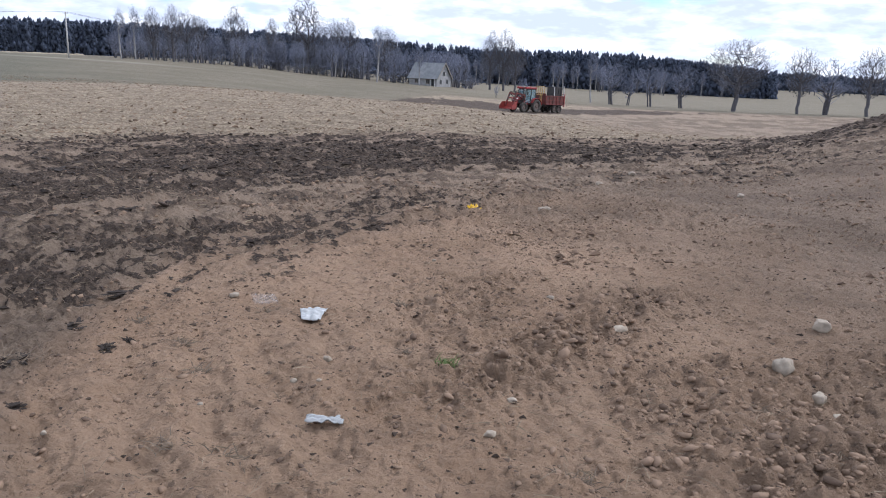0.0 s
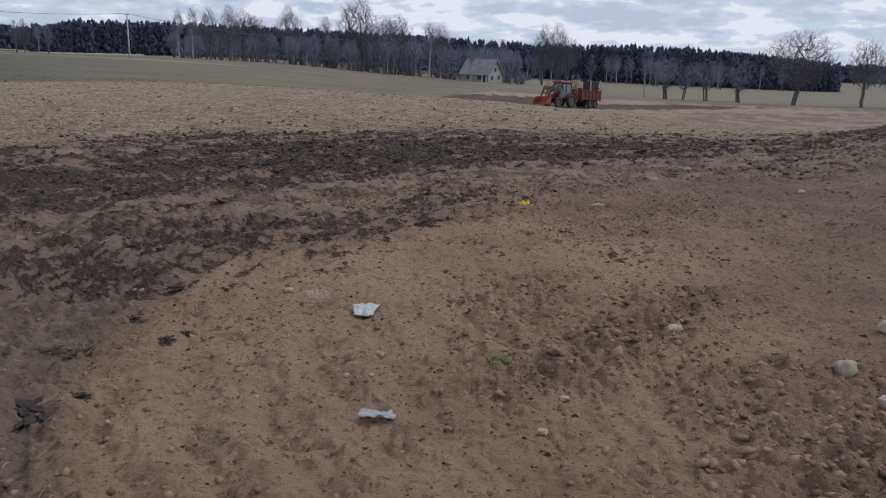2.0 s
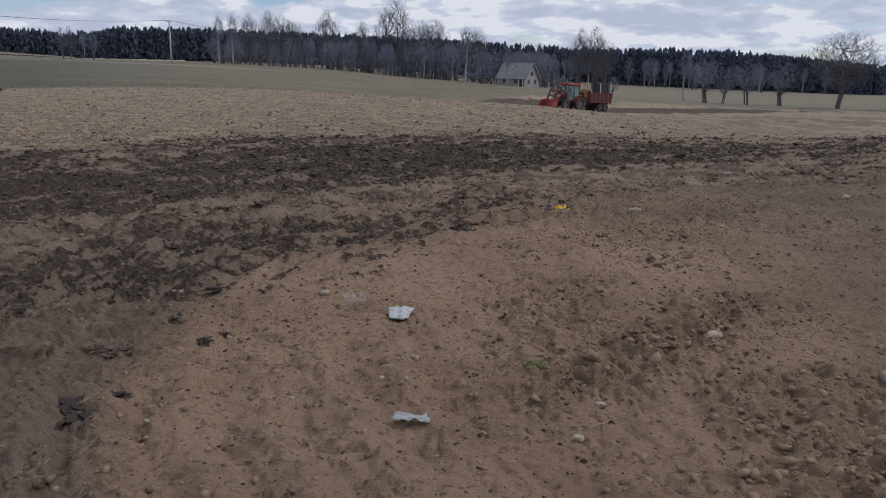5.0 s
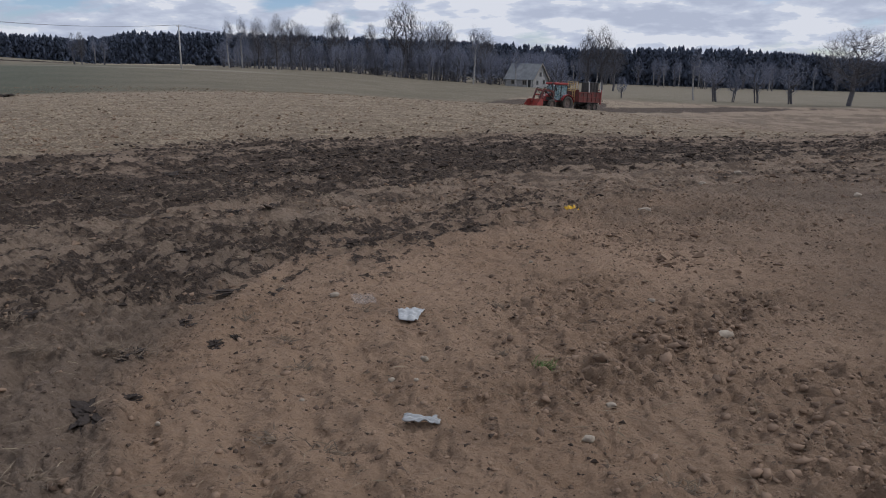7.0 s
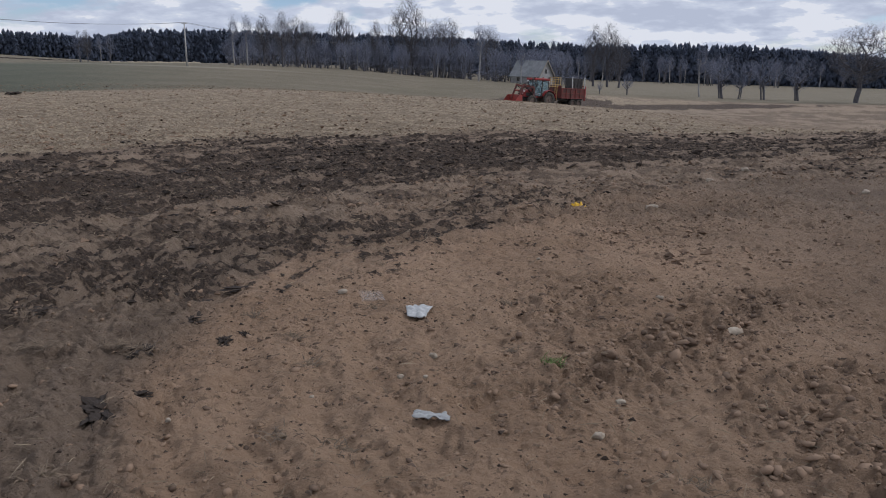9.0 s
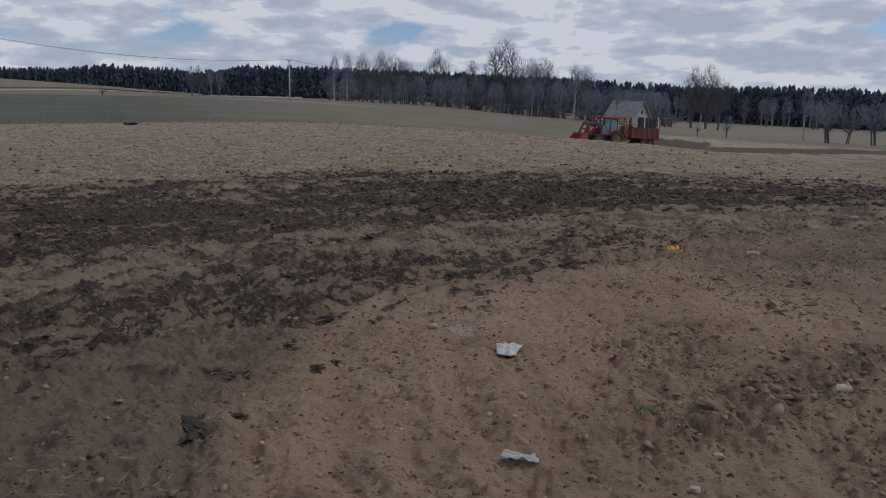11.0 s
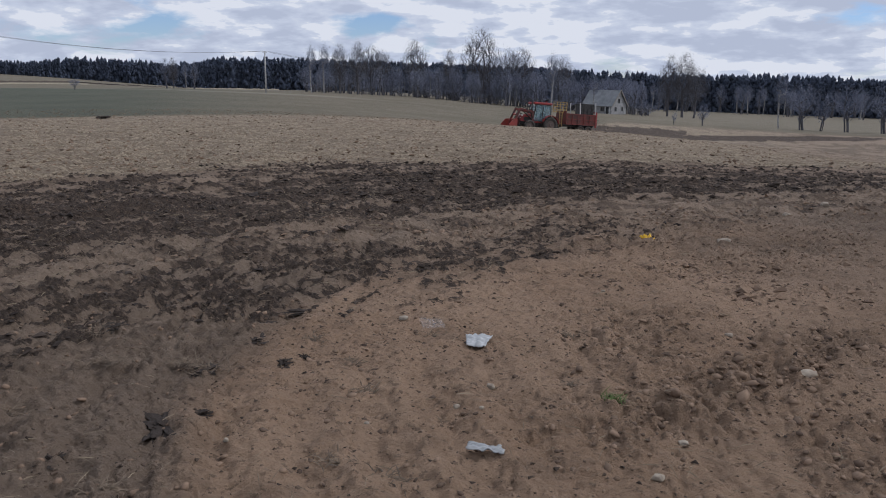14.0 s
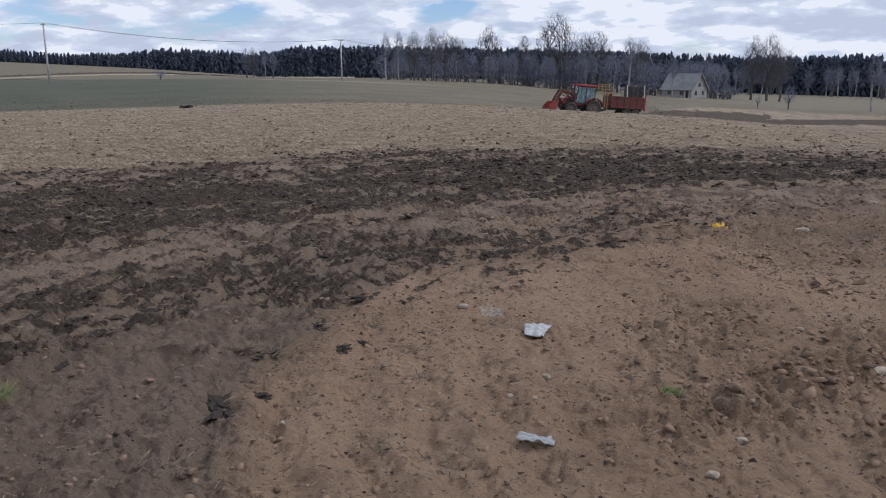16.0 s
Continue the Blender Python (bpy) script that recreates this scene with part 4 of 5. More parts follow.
def sprinkle(n, r0, r1, b0=-56, b1=38, keep=None, power=1.0):
    r = r0 + (r1 - r0) * BITS.random(n) ** power
    b = np.radians(BITS.uniform(b0, b1, n))
    p = np.column_stack([r * np.sin(b), r * np.cos(b)])
    return p if keep is None else p[BITS.random(n) < keep(p[:, 0], p[:, 1])]


CLOD = Shade("dry_clods", 0.95, 0, 0.15)
CLOD.color(CLOD.mix(CLOD.ramp(CLOD.island(), 0.3, 1.0), (0.258, 0.178, 0.123), (0.122, 0.085, 0.062)))
CLOD.bump(CLOD.noise(60), 0.5, 0.01)
CLOD = CLOD.mat
DUNG = Shade("manure_clumps", 0.9, 0, 0.25)
DUNG.color(DUNG.mix(DUNG.island(), (0.030, 0.023, 0.019), (0.088, 0.066, 0.052)))
DUNG.bump(DUNG.noise(40), 0.6, 0.02)
DUNG = DUNG.mat
CRUMB = Shade("damp_crumbs", 0.95, 0, 0.15)
CRUMB.color(CRUMB.mix(CRUMB.island(), (0.040, 0.030, 0.024), (0.125, 0.088, 0.065)))
CRUMB = CRUMB.mat
STRAW = Shade("old_straw", 0.85, 0, 0.2)
STRAW.color(STRAW.mix(STRAW.island(), (0.40, 0.325, 0.225), (0.19, 0.145, 0.10)))
STRAW = STRAW.mat


def clod_share(x, y):
    patch = cloddy(x, y)
    return np.clip(0.13 + 0.85 * patch * (0.4 + 1.2 * fractal(x, y, 2.0, 2, 61) ** 2), 0, 1)


p = sprinkle(95000, 2.0, 16, keep=clod_share, power=0.9)
near = np.hypot(p[:, 0], p[:, 1]) < 6.5
for q, shape in ((p[near], LUMP), (p[~near], OCTA)):
    coarse = 1 + 0.5 * cloddy(q[:, 0], q[:, 1])
    scatter("soil_clods", "loose brown clods of dry soil", "clods", q, np.clip(BITS.lognormal(-4.95, 0.62, len(q)) * coarse, 0.003, 0.026 * coarse ** 1.2), CLOD, 0.6, shape, 0.05)


def manure_share(x, y):
    got = zones(x, y)
    return np.clip(got["manure"] * 1.25 - 0.06, 0, 1) * step(0.36, 0.66, got["clot"])


p = sprinkle(210000, 5.0, 38, keep=manure_share, power=0.9)
far_off = np.hypot(p[:, 0], p[:, 1]) / 15
scatter("manure_clumps", "dark clumps of spread manure", "manure", p, np.clip(BITS.lognormal(-3.62, 0.55, len(p)) * np.clip(far_off, 0.6, 1.2), 0.010, 0.10), DUNG, 0.42, OCTA, 0.12)
p = sprinkle(17000, 2.2, 14, keep=lambda x, y: 0.30 + 0.5 * step(0.5, 0.7, fractal(x, y, 0.9, 2, 71)))
scatter("manure_crumbs", "dark crumbs scattered over the pale soil", "manure", p, np.clip(BITS.lognormal(-4.75, 0.5, len(p)), 0.004, 0.026), CRUMB, 0.4, OCTA)
p = sprinkle(30000, 2.2, 34, keep=lambda x, y: np.clip(0.06 + 0.9 * step(0.48, 0.66, fractal(x, y, 0.8, 3, 81)) * (0.3 + 0.8 * zones(x, y)["manure"] + 0.8 * (1 - step(-2.6, -1.8, x))), 0, 1), power=1.25)
scatter("straw_bits", "bits of old straw on the soil", "straw", p, np.clip(BITS.lognormal(-3.7, 0.5, len(p)), 0.010, 0.045), STRAW, 1.0, STALK, 0.5)
p = sprinkle(34000, 7, 27, keep=lambda x, y: (0.15 + 0.75 * step(0.44, 0.62, fractal(x, y, 0.7, 3, 44))) * (1 - step(0.15, 0.5, zones(x, y)["manure"])))
scatter("field_clods", "loose grey-brown clods of ploughed soil", "clods", p, np.clip(BITS.lognormal(-3.7, 0.5, len(p)), 0.008, 0.06), CLOD, 0.5, OCTA, 0.1)
p = sprinkle(22000, 6, 30, keep=lambda x, y: np.clip(zones(x, y)["manure"] * 1.1, 0, 1) * (0.15 + 0.85 * step(0.48, 0.62, fractal(x, y, 0.9, 3, 83))))
scatter("manure_straw", "pale straw mixed into the spread manure", "straw", p, np.clip(BITS.lognormal(-3.5, 0.45, len(p)), 0.015, 0.06), STRAW, 1.2, STALK, 0.6)
p = sprinkle(30000, 16, 75, keep=lambda x, y: zones(x, y)["stubble"] * (1.0 - 0.7 * zones(x, y)["row"]))
scatter("stubble", "short bleached stubble on the far part of the field", "stubble", p, np.clip(BITS.lognormal(-2.9, 0.4, len(p)), 0.03, 0.11), STRAW, 1.6, STALK, 0.3)
p = sprinkle(42000, 16, 75, keep=lambda x, y: zones(x, y)["stubble"] * (0.15 + 0.7 * zones(x, y)["row"]))
scatter("far_clods", "brown clods between the stubble", "clods", p, np.clip(BITS.lognormal(-3.25, 0.5, len(p)), 0.015, 0.11), CLOD, 0.45, OCTA)

ROOTS = simple("old_roots", (0.22, 0.165, 0.115), (0.12, 0.09, 0.066), 9.0, 0.9)
GREEN = simple("young_grass", (0.10, 0.15, 0.045), (0.17, 0.20, 0.07), 9.0, 0.8)


def tuft(x, y, n, size, label, mat, seed):
    rng = random.Random(seed)
    V, F = [], []
    for _ in range(n):
        t, h = rng.uniform(0, 6.3), size * rng.uniform(0.5, 1.1)
        o = Vector((rng.gauss(0, size * 0.5), rng.gauss(0, size * 0.35), -0.01))
        d = Vector((math.cos(t) * 0.9, math.sin(t) * 0.9, rng.uniform(0.05, 0.4) if mat is not GREEN else rng.uniform(0.3, 0.9)))
        side = Vector((-math.sin(t), math.cos(t), 0)) * 0.003
        a, b = o + d * h * 0.5 + Vector((0, 0, h * 0.12)), o + d * h
        k = len(V)
        V += [o - side, o + side, o + Vector((0, 0, .003)), a - side, a + side, a + Vector((0, 0, .003)), b]
        F += [(k, k + 1, k + 4, k + 3), (k + 1, k + 2, k + 5, k + 4), (k + 2, k, k + 3, k + 5), (k + 3, k + 4, k + 6), (k + 4, k + 5, k + 6), (k + 5, k + 3, k + 6)]
    me = bpy.data.meshes.new("grass_tuft")
    me.from_pydata(V, [], F)
    me.materials.append(mat)
    ob = new("grass_tuft", me)
    ob.matrix_basis = pose(x, y, spot(x, y))
    return tagged(ob, label, "grass", kind="stuff")


tuft(0.06, 4.15, 55, 0.07, "small tuft of young green grass in the soil", GREEN, 1)
tuft(-3.35, 2.95, 90, 0.10, "small tuft of young green grass in the soil", GREEN, 2)
for k, (x, y, s) in enumerate([(-0.9, 3.05, 0.10), (-1.25, 5.3, 0.09), (1.75, 3.75, 0.11), (-1.15, 3.1, 0.09), (-2.0, 4.9, 0.09), (-0.15, 4.4, 0.06), (1.9, 3.2, 0.10), (0.6, 2.9, 0.08), (-2.6, 4.2, 0.10), (-2.43, 4.17, 0.13), (-3.0, 4.0, 0.12), (-3.1, 3.3, 0.13), (-3.6, 4.6, 0.12), (-2.75, 3.5, 0.12), (-2.0, 2.6, 0.10), (-3.4, 2.9, 0.12), (-1.6, 4.5, 0.08), (-0.3, 5.6, 0.07), (-1.35, 4.0, 0.08)]):
    tuft(x, y, 60, s * 1.1, "dry tangle of old straw and roots", ROOTS, 30 + k)


def clump(x, y, w, d, h, seed):
    """A ragged lump of manure."""
    rng = random.Random(seed)
    bm = bmesh.new()
    bmesh.ops.create_icosphere(bm, subdivisions=4, radius=1.0)
    for v in bm.verts:
        o = Vector((seed * 3.1, seed, 0))
        k = 0.75 + 0.9 * noise.noise(v.co * 2.1 + o) + 0.7 * noise.noise(v.co * 5.5 + o) + 0.4 * noise.noise(v.co * 13 + o)
        v.co = Vector((v.co.x * w * 0.5, v.co.y * d * 0.5, v.co.z * h * 0.5)) * k
    ob = new("manure_lump", mesh_of("manure_lump", bm, DUNG, False))
    ob.matrix_basis = pose(x, y, spot(x, y) - 0.005, 0, 0, rng.uniform(0, 360))
    return tagged(ob, "ragged dark lump of manure on the soil", "manure", "large lumps of manure")


for k, (x, y, w, d) in enumerate([(-2.22, 3.38, 0.42, 0.20), (-2.10, 3.50, 0.13, 0.10), (-3.99, 3.78, 0.30, 0.22), (-3.47, 3.56, 0.17, 0.15), (-2.45, 2.83, 0.15, 0.12), (-2.39, 4.89, 0.26, 0.2), (-2.34, 5.55, 0.16, 0.3), (-2.43, 4.17, 0.2, 0.14), (-3.58, 4.82, 0.3, 0.2), (-1.99, 4.38, 0.10, 0.09), (-1.93, 4.55, 0.08, 0.09), (-2.55, 5.2, 0.2, 0.15),
                                  (-6.1, 4.6, 0.3, 0.25), (-0.13, 7.67, 0.10, 0.09), (-1.95, 4.3, 0.09, 0.08), (-6.5, 13.0, 0.7, 0.5), (-8.5, 17.5, 0.8, 0.6), (1.3, 23.0, 0.9, 0.7), (-2.8, 20.5, 0.7, 0.5), (-3.9, 9.5, 0.35, 0.3)]):
    clump(x, y, w, d, 0.025 + 0.05 * w, k)

x, y = polar(-36.3, 59)
heap = clump(x, y, 1.1, 0.8, 0.35, 77)
x, y = polar(-37.9, 170)
plant("small", -37.9, 172, 2.3, 1.6)


# ---- tractor and manure spreader ----
RED = simple("red_paint", (0.31, 0.032, 0.033), (0.23, 0.042, 0.040), 3.0, 0.45)
ORANGE = simple("faded_orange_red_paint", (0.33, 0.050, 0.040), (0.22, 0.050, 0.042), 3.0, 0.5)
RUST = simple("rusty_red_paint", (0.165, 0.040, 0.035), (0.085, 0.045, 0.038), 1.6, 0.75)
RAIL = simple("dull_red_paint", (0.19, 0.040, 0.034), (0.12, 0.042, 0.037), 2.5, 0.65)
IRON = simple("dark_iron", (0.035, 0.034, 0.034), (0.065, 0.06, 0.058), 4.0, 0.6, 0.3)
RUBBER = simple("dusty_tyre", (0.045, 0.042, 0.040), (0.10, 0.088, 0.076), 5.0, 0.9, spec=0.2)
RIM = simple("dull_rim", (0.17, 0.13, 0.11), (0.11, 0.08, 0.07), 4.0, 0.6)
CABGLASS = Shade("cab_glass", 0.08, 0, 0.6)
CABGLASS.color((0.20, 0.32, 0.36))
CABGLASS.b.inputs["Alpha"].default_value = 0.38
CABGLASS = CABGLASS.mat
LADDER = simple("yellow_ochre_paint", (0.40, 0.27, 0.10), (0.32, 0.22, 0.09), 3.0, 0.6)
PALE = simple("pale_steel", (0.55, 0.54, 0.52), (0.42, 0.41, 0.40), 4.0, 0.5)
LAMP = simple("headlight_glass", (0.8, 0.8, 0.78), (0.7, 0.7, 0.7), 4.0, 0.15)


def ring(bm, r0, r1, w, n=28, bulge=0.04):
    """A tyre: the outline turned round the y axis."""
    prof = [(r0, -w * 0.42), (r0 + (r1 - r0) * 0.55, -w * 0.5 - bulge * 0.3), (r1 - 0.03, -w * 0.46), (r1, -w * 0.3), (r1, w * 0.3), (r1 - 0.03, w * 0.46), (r0 + (r1 - r0) * 0.55, w * 0.5 + bulge * 0.3), (r0, w * 0.42)]
    loops = []
    for i in range(n):
        t = 2 * math.pi * i / n
        loops.append([bm.verts.new((r * math.cos(t), y, r * math.sin(t))) for r, y in prof])
    for i in range(n):
        a, b = loops[i], loops[(i + 1) % n]
        for j in range(len(prof)):
            k = (j + 1) % len(prof)
            bm.faces.new((a[j], a[k], b[k], b[j]))
    return bm


def wheel_thing(parent, x, y, R, w, lugs, name="wheel"):
    hub = new(name)
    hub.parent = parent
    hub.matrix_basis = pose(x, y, R)
    bm = ring(bmesh.new(), R * 0.56, R - 0.03, w)
    for i in range(lugs):
        t = 2 * math.pi * i / lugs
        s = 1 if i % 2 else -1
        box(bm, -0.03, 0.03, 0.0 if s > 0 else -w * 0.46, w * 0.46 if s > 0 else 0.0, R - 0.06, R, 0, pose(0, 0, 0, 0, math.degrees(t), 0) @ pose(0, 0, 0, 0, 0, 25 * s))
    bmesh.ops.recalc_face_normals(bm, faces=bm.faces)
    part("tyre", bm, RUBBER, hub, "dusty black treaded tyre")
    bm = bmesh.new()
    bmesh.ops.create_cone(bm, cap_ends=True, segments=24, radius1=R * 0.57, radius2=R * 0.57, depth=w * 0.5, matrix=pose(0, 0, 0, 90))
    for s in (-1, 1):
        bmesh.ops.create_cone(bm, cap_ends=True, segments=16, radius1=R * 0.22, radius2=R * 0.16, depth=0.12, matrix=pose(0, s * w * 0.27, 0, -90 * s))
        for i in range(6):
            t = i * math.pi / 3
            bar(bm, (R * 0.38 * math.cos(t), s * w * 0.24, R * 0.38 * math.sin(t)), (R * 0.38 * math.cos(t), s * (w * 0.25 + 0.03), R * 0.38 * math.sin(t)), 0.035, 6)
    part("rim", bm, RIM, hub, "dull steel rim")
    return hub


def tractor():
    root = tagged(empty("tractor"), "red farm tractor with a front loader and closed cab", "tractor")
    wheels = []
    for s in (-1, 1):
        wheels.append((wheel_thing(root, 0.0, s * 0.88, 0.86, 0.48, 22, "rear_wheel"), 0.0, s * 0.88, 0.86))
        wheels.append((wheel_thing(root, 2.45, s * 0.86, 0.64, 0.38, 18, "front_wheel"), 2.45, s * 0.86, 0.64))
    bm = box(bmesh.new(), -0.7, 1.4, -0.32, 0.32, 0.62, 1.15, 0.04)
    box(bm, 1.4, 3.25, -0.26, 0.26, 0.72, 1.1, 0.03)
    bar(bm, (2.45, -0.8, 0.64), (2.45, 0.8, 0.64), 0.11, 10)
    bar(bm, (0, -0.8, 0.86), (0, 0.8, 0.86), 0.16, 10)
    part("chassis", bm, IRON, root, "dark iron axles and gearbox")
    bm = bmesh.new()
    secs = [(1.85, 0.42, 1.1, 1.98), (2.3, 0.42, 1.1, 1.94), (2.9, 0.38, 1.08, 1.82), (3.28, 0.33, 1.1, 1.66), (3.36, 0.28, 1.14, 1.5)]
    loops = []
    for x, w, z0, z1 in secs:
        loops.append([bm.verts.new(v) for v in ((x, -w, z0), (x, -w, z1 - 0.14), (x, -w + 0.12, z1), (x, w - 0.12, z1), (x, w, z1 - 0.14), (x, w, z0))])
    for a, b in zip(loops, loops[1:]):
        for j in range(6):
            bm.faces.new((a[j], a[(j + 1) % 6], b[(j + 1) % 6], b[j]))
    bm.faces.new(loops[0]), bm.faces.new(loops[-1][::-1])
    bmesh.ops.recalc_face_normals(bm, faces=bm.faces)
    part("hood", bm, RED, root, "red engine hood")
    part("grille", box(bmesh.new(), 3.30, 3.40, -0.22, 0.22, 1.0, 1.36, 0.02), IRON, root, "dark radiator grille")
    for s in (-1, 1):
        part("headlight", box(bmesh.new(), 3.31, 3.40, s * 0.24 - 0.06, s * 0.24 + 0.06, 1.38, 1.5, 0.02), LAMP, root)
        bm = box(bmesh.new(), 2.1, 3.0, s * 0.425 - 0.012, s * 0.425 + 0.012, 1.15, 1.55)
        part("side_grille", bm, IRON, root, "dark side grille")
    # cab
    bm = bmesh.new()
    P = {}
    for s in (-1, 1):
        f0, f1 = (1.98, s * 0.62, 1.25), (1.80, s * 0.66, 2.95)
        m0, m1 = (0.98, s * 0.74, 1.2), (0.90, s * 0.72, 2.95)
        b0, b1 = (-0.10, s * 0.70, 1.6), (-0.05, s * 0.66, 2.95)
        P[s] = (f0, f1, m0, m1, b0, b1)
        for a, b in ((f0, f1), (m0, m1), (b0, b1), (f0, m0), (m0, b0), (f1, b1)):
            beam(bm, a, b, 0.08, 0.08)
    for a in range(6):
        if a in (0, 1, 4, 5):
            beam(bm, P[-1][a], P[1][a], 0.08, 0.08)
    part("cab_frame", bm, IRON, root, "dark cab posts")
    part("cab_base", box(bmesh.new(), -0.1, 1.95, -0.62, 0.62, 1.0, 1.5, 0.05), RED, root, "red lower cab panels")
    part("seat", box(bmesh.new(), 0.3, 0.8, -0.25, 0.25, 1.5, 2.15, 0.06), IRON, root, "dark driver seat")

    def pane(a, b, c, d, label=""):
        a, b, c, d = map(Vector, (a, b, c, d))
        n = (b - a).cross(d - a).normalized() * 0.006
        bm = bmesh.new()
        va, vb = [bm.verts.new(v + n) for v in (a, b, c, d)], [bm.verts.new(v - n) for v in (a, b, c, d)]
        bm.faces.new(va), bm.faces.new(vb[::-1])
        for i in range(4):
            bm.faces.new((va[i], vb[i], vb[(i + 1) % 4], va[(i + 1) % 4]))
        bmesh.ops.recalc_face_normals(bm, faces=bm.faces)
        part("cab_window", bm, CABGLASS, root, "bluish cab glass")
    for s in (-1, 1):
        f0, f1, m0, m1, b0, b1 = P[s]
        pane(f0, m0, m1, f1), pane(m0, b0, b1, m1)
    pane(P[-1][0], P[1][0], P[1][1], P[-1][1]), pane(P[-1][4], P[1][4], P[1][5], P[-1][5])
    bm = box(bmesh.new(), -0.15, 2.05, -0.80, 0.80, 2.97, 3.22, 0.09)
    part("cab_roof", bm, RED, root, "red cab roof")
    for s in (-1, 1):
        for x in (1.95, -0.15):
            part("work_light", box(bmesh.new(), x, x + 0.1, s * 0.55 - 0.1, s * 0.55 + 0.1, 2.82, 2.95, 0.02), LAMP, root)
        # rear fender: an arc over the wheel
        bm = bmesh.new()
        arc = []
        for k in range(10):
            t = radians(20 + 150 * k / 9)
            arc.append([bm.verts.new((0.98 * math.cos(t), s * y, 0.86 + 0.98 * math.sin(t))) for y in (0.58, 1.12)] + [bm.verts.new((1.03 * math.cos(t), s * y, 0.86 + 1.03 * math.sin(t))) for y in (1.12, 0.58)])
        for a, b in zip(arc, arc[1:]):
            for j in range(4):
                bm.faces.new((a[j], a[(j + 1) % 4], b[(j + 1) % 4], b[j]))
        bm.faces.new(arc[0]), bm.faces.new(arc[-1])
        bmesh.ops.recalc_face_normals(bm, faces=bm.faces)
        part("fender", bm, RED, root, "red rear fender")
        bm = bmesh.new()
        for z in (0.5, 0.8, 1.1):
            box(bm, 0.75, 1.15, s * 0.75 - 0.16, s * 0.75 + 0.16, z, z + 0.04)
        beam(bm, (1.35, s * 0.62, 0.45), (1.35, s * 0.62, 1.2), 0.05, 0.05)
        part("step", bm, IRON, root)
        # mirror
        bm = beam(bmesh.new(), (1.85, s * 0.66, 2.7), (1.95, s * 1.0, 2.6), 0.03, 0.03)
        box(bm, 1.91, 1.97, s * 1.0 - 0.09, s * 1.0 + 0.09, 2.2, 2.6, 0.02)
        part("mirror", bm, IRON, root)
    bm = bar(bmesh.new(), (2.15, 0.5, 1.6), (2.15, 0.5, 3.2), 0.06, 10)
    bar(bm, (2.15, 0.5, 1.85), (2.15, 0.5, 2.4), 0.1, 10)
    part("exhaust", bm, IRON, root, "dark upright exhaust pipe")
    # loader
    for s in (-1, 1):
        bm = bmesh.new()
        beam(bm, (2.05, s * 0.62, 0.8), (2.05, s * 0.62, 2.2), 0.14, 0.2)
        beam(bm, (2.05, s * 0.62, 1.0), (2.7, s * 0.35, 0.9), 0.12, 0.14)
        part("loader_mast", bm, RUST, root)
        bm = bmesh.new()
        beam(bm, (2.0, s * 0.62, 2.12), (3.6, s * 0.62, 2.36), 0.12, 0.22)
        beam(bm, (3.55, s * 0.62, 2.40), (4.2, s * 0.62, 0.9), 0.12, 0.2)
        part("loader_arm", bm, RAIL, root, "orange-red loader arm")
        bm = bar(bmesh.new(), (2.1, s * 0.62, 1.35), (2.9, s * 0.62, 1.9), 0.07, 8)
        bar(bm, (2.9, s * 0.62, 1.9), (3.4, s * 0.62, 2.25), 0.04, 8)
        bar(bm, (3.6, s * 0.5, 2.3), (4.0, s * 0.5, 1.7), 0.06, 8)
        bar(bm, (4.0, s * 0.5, 1.7), (4.15, s * 0.5, 1.35), 0.035, 8)
        part("hydraulic_ram", bm, IRON, root)
    part("loader_crossbar", bar(bmesh.new(), (3.85, -0.62, 1.75), (3.85, 0.62, 1.75), 0.08, 10), ORANGE, root)
    bm = bmesh.new()
    side = [(4.05, 1.28), (4.02, 0.58), (4.25, 0.36), (4.90, 0.34), (5.0, 0.62), (4.5, 1.22)]
    for s in (-1, 1):
        va = [bm.verts.new((x, s * 1.08, z)) for x, z in side]
        vb = [bm.verts.new((x, s * 1.03, z)) for x, z in side]
        bm.faces.new(va), bm.faces.new(vb[::-1])
        for i in range(len(side)):
            bm.faces.new((va[i], vb[i], vb[(i + 1) % 6], va[(i + 1) % 6]))
    for (xa, za), (xb, zb) in zip(side[:4], side[1:4]):
        beam(bm, (xa, 0, za), (xb, 0, zb), 2.1, 0.05)
    bmesh.ops.recalc_face_normals(bm, faces=bm.faces)
    bucket = part("bucket", bm, ORANGE, root, "orange-red loader bucket")
    bm = bmesh.new()
    for k in range(9):
        beam(bm, (4.85, -0.96 + k * 0.24, 0.38), (5.1, -0.96 + k * 0.24, 0.35), 0.05, 0.04)
    part("bucket_teeth", bm, IRON, bucket)
    # the clutter round the nose: guard bars, levelling rods, hoses, lamps and weights
    for s in (-1, 1):
        bm = beam(bmesh.new(), (2.1, s * 0.62, 2.30), (3.5, s * 0.62, 2.58), 0.05, 0.06)
        beam(bm, (3.5, s * 0.62, 2.58), (3.62, s * 0.62, 2.32), 0.06, 0.08)
        beam(bm, (3.5, s * 0.62, 2.58), (4.1, s * 0.56, 1.35), 0.05, 0.05)
        part("levelling_rod", bm, IRON, root, "dark levelling rod over the loader arm")
        bm = bmesh.new()
        pts = [(2.05, s * 0.70, 1.5), (2.4, s * 0.74, 2.05), (3.0, s * 0.74, 2.42), (3.6, s * 0.72, 2.2), (3.95, s * 0.70, 1.5)]
        for a, b in zip(pts, pts[1:]):
            bar(bm, a, b, 0.03, 6)
        part("hydraulic_hose", bm, IRON, root, "black hydraulic hose")
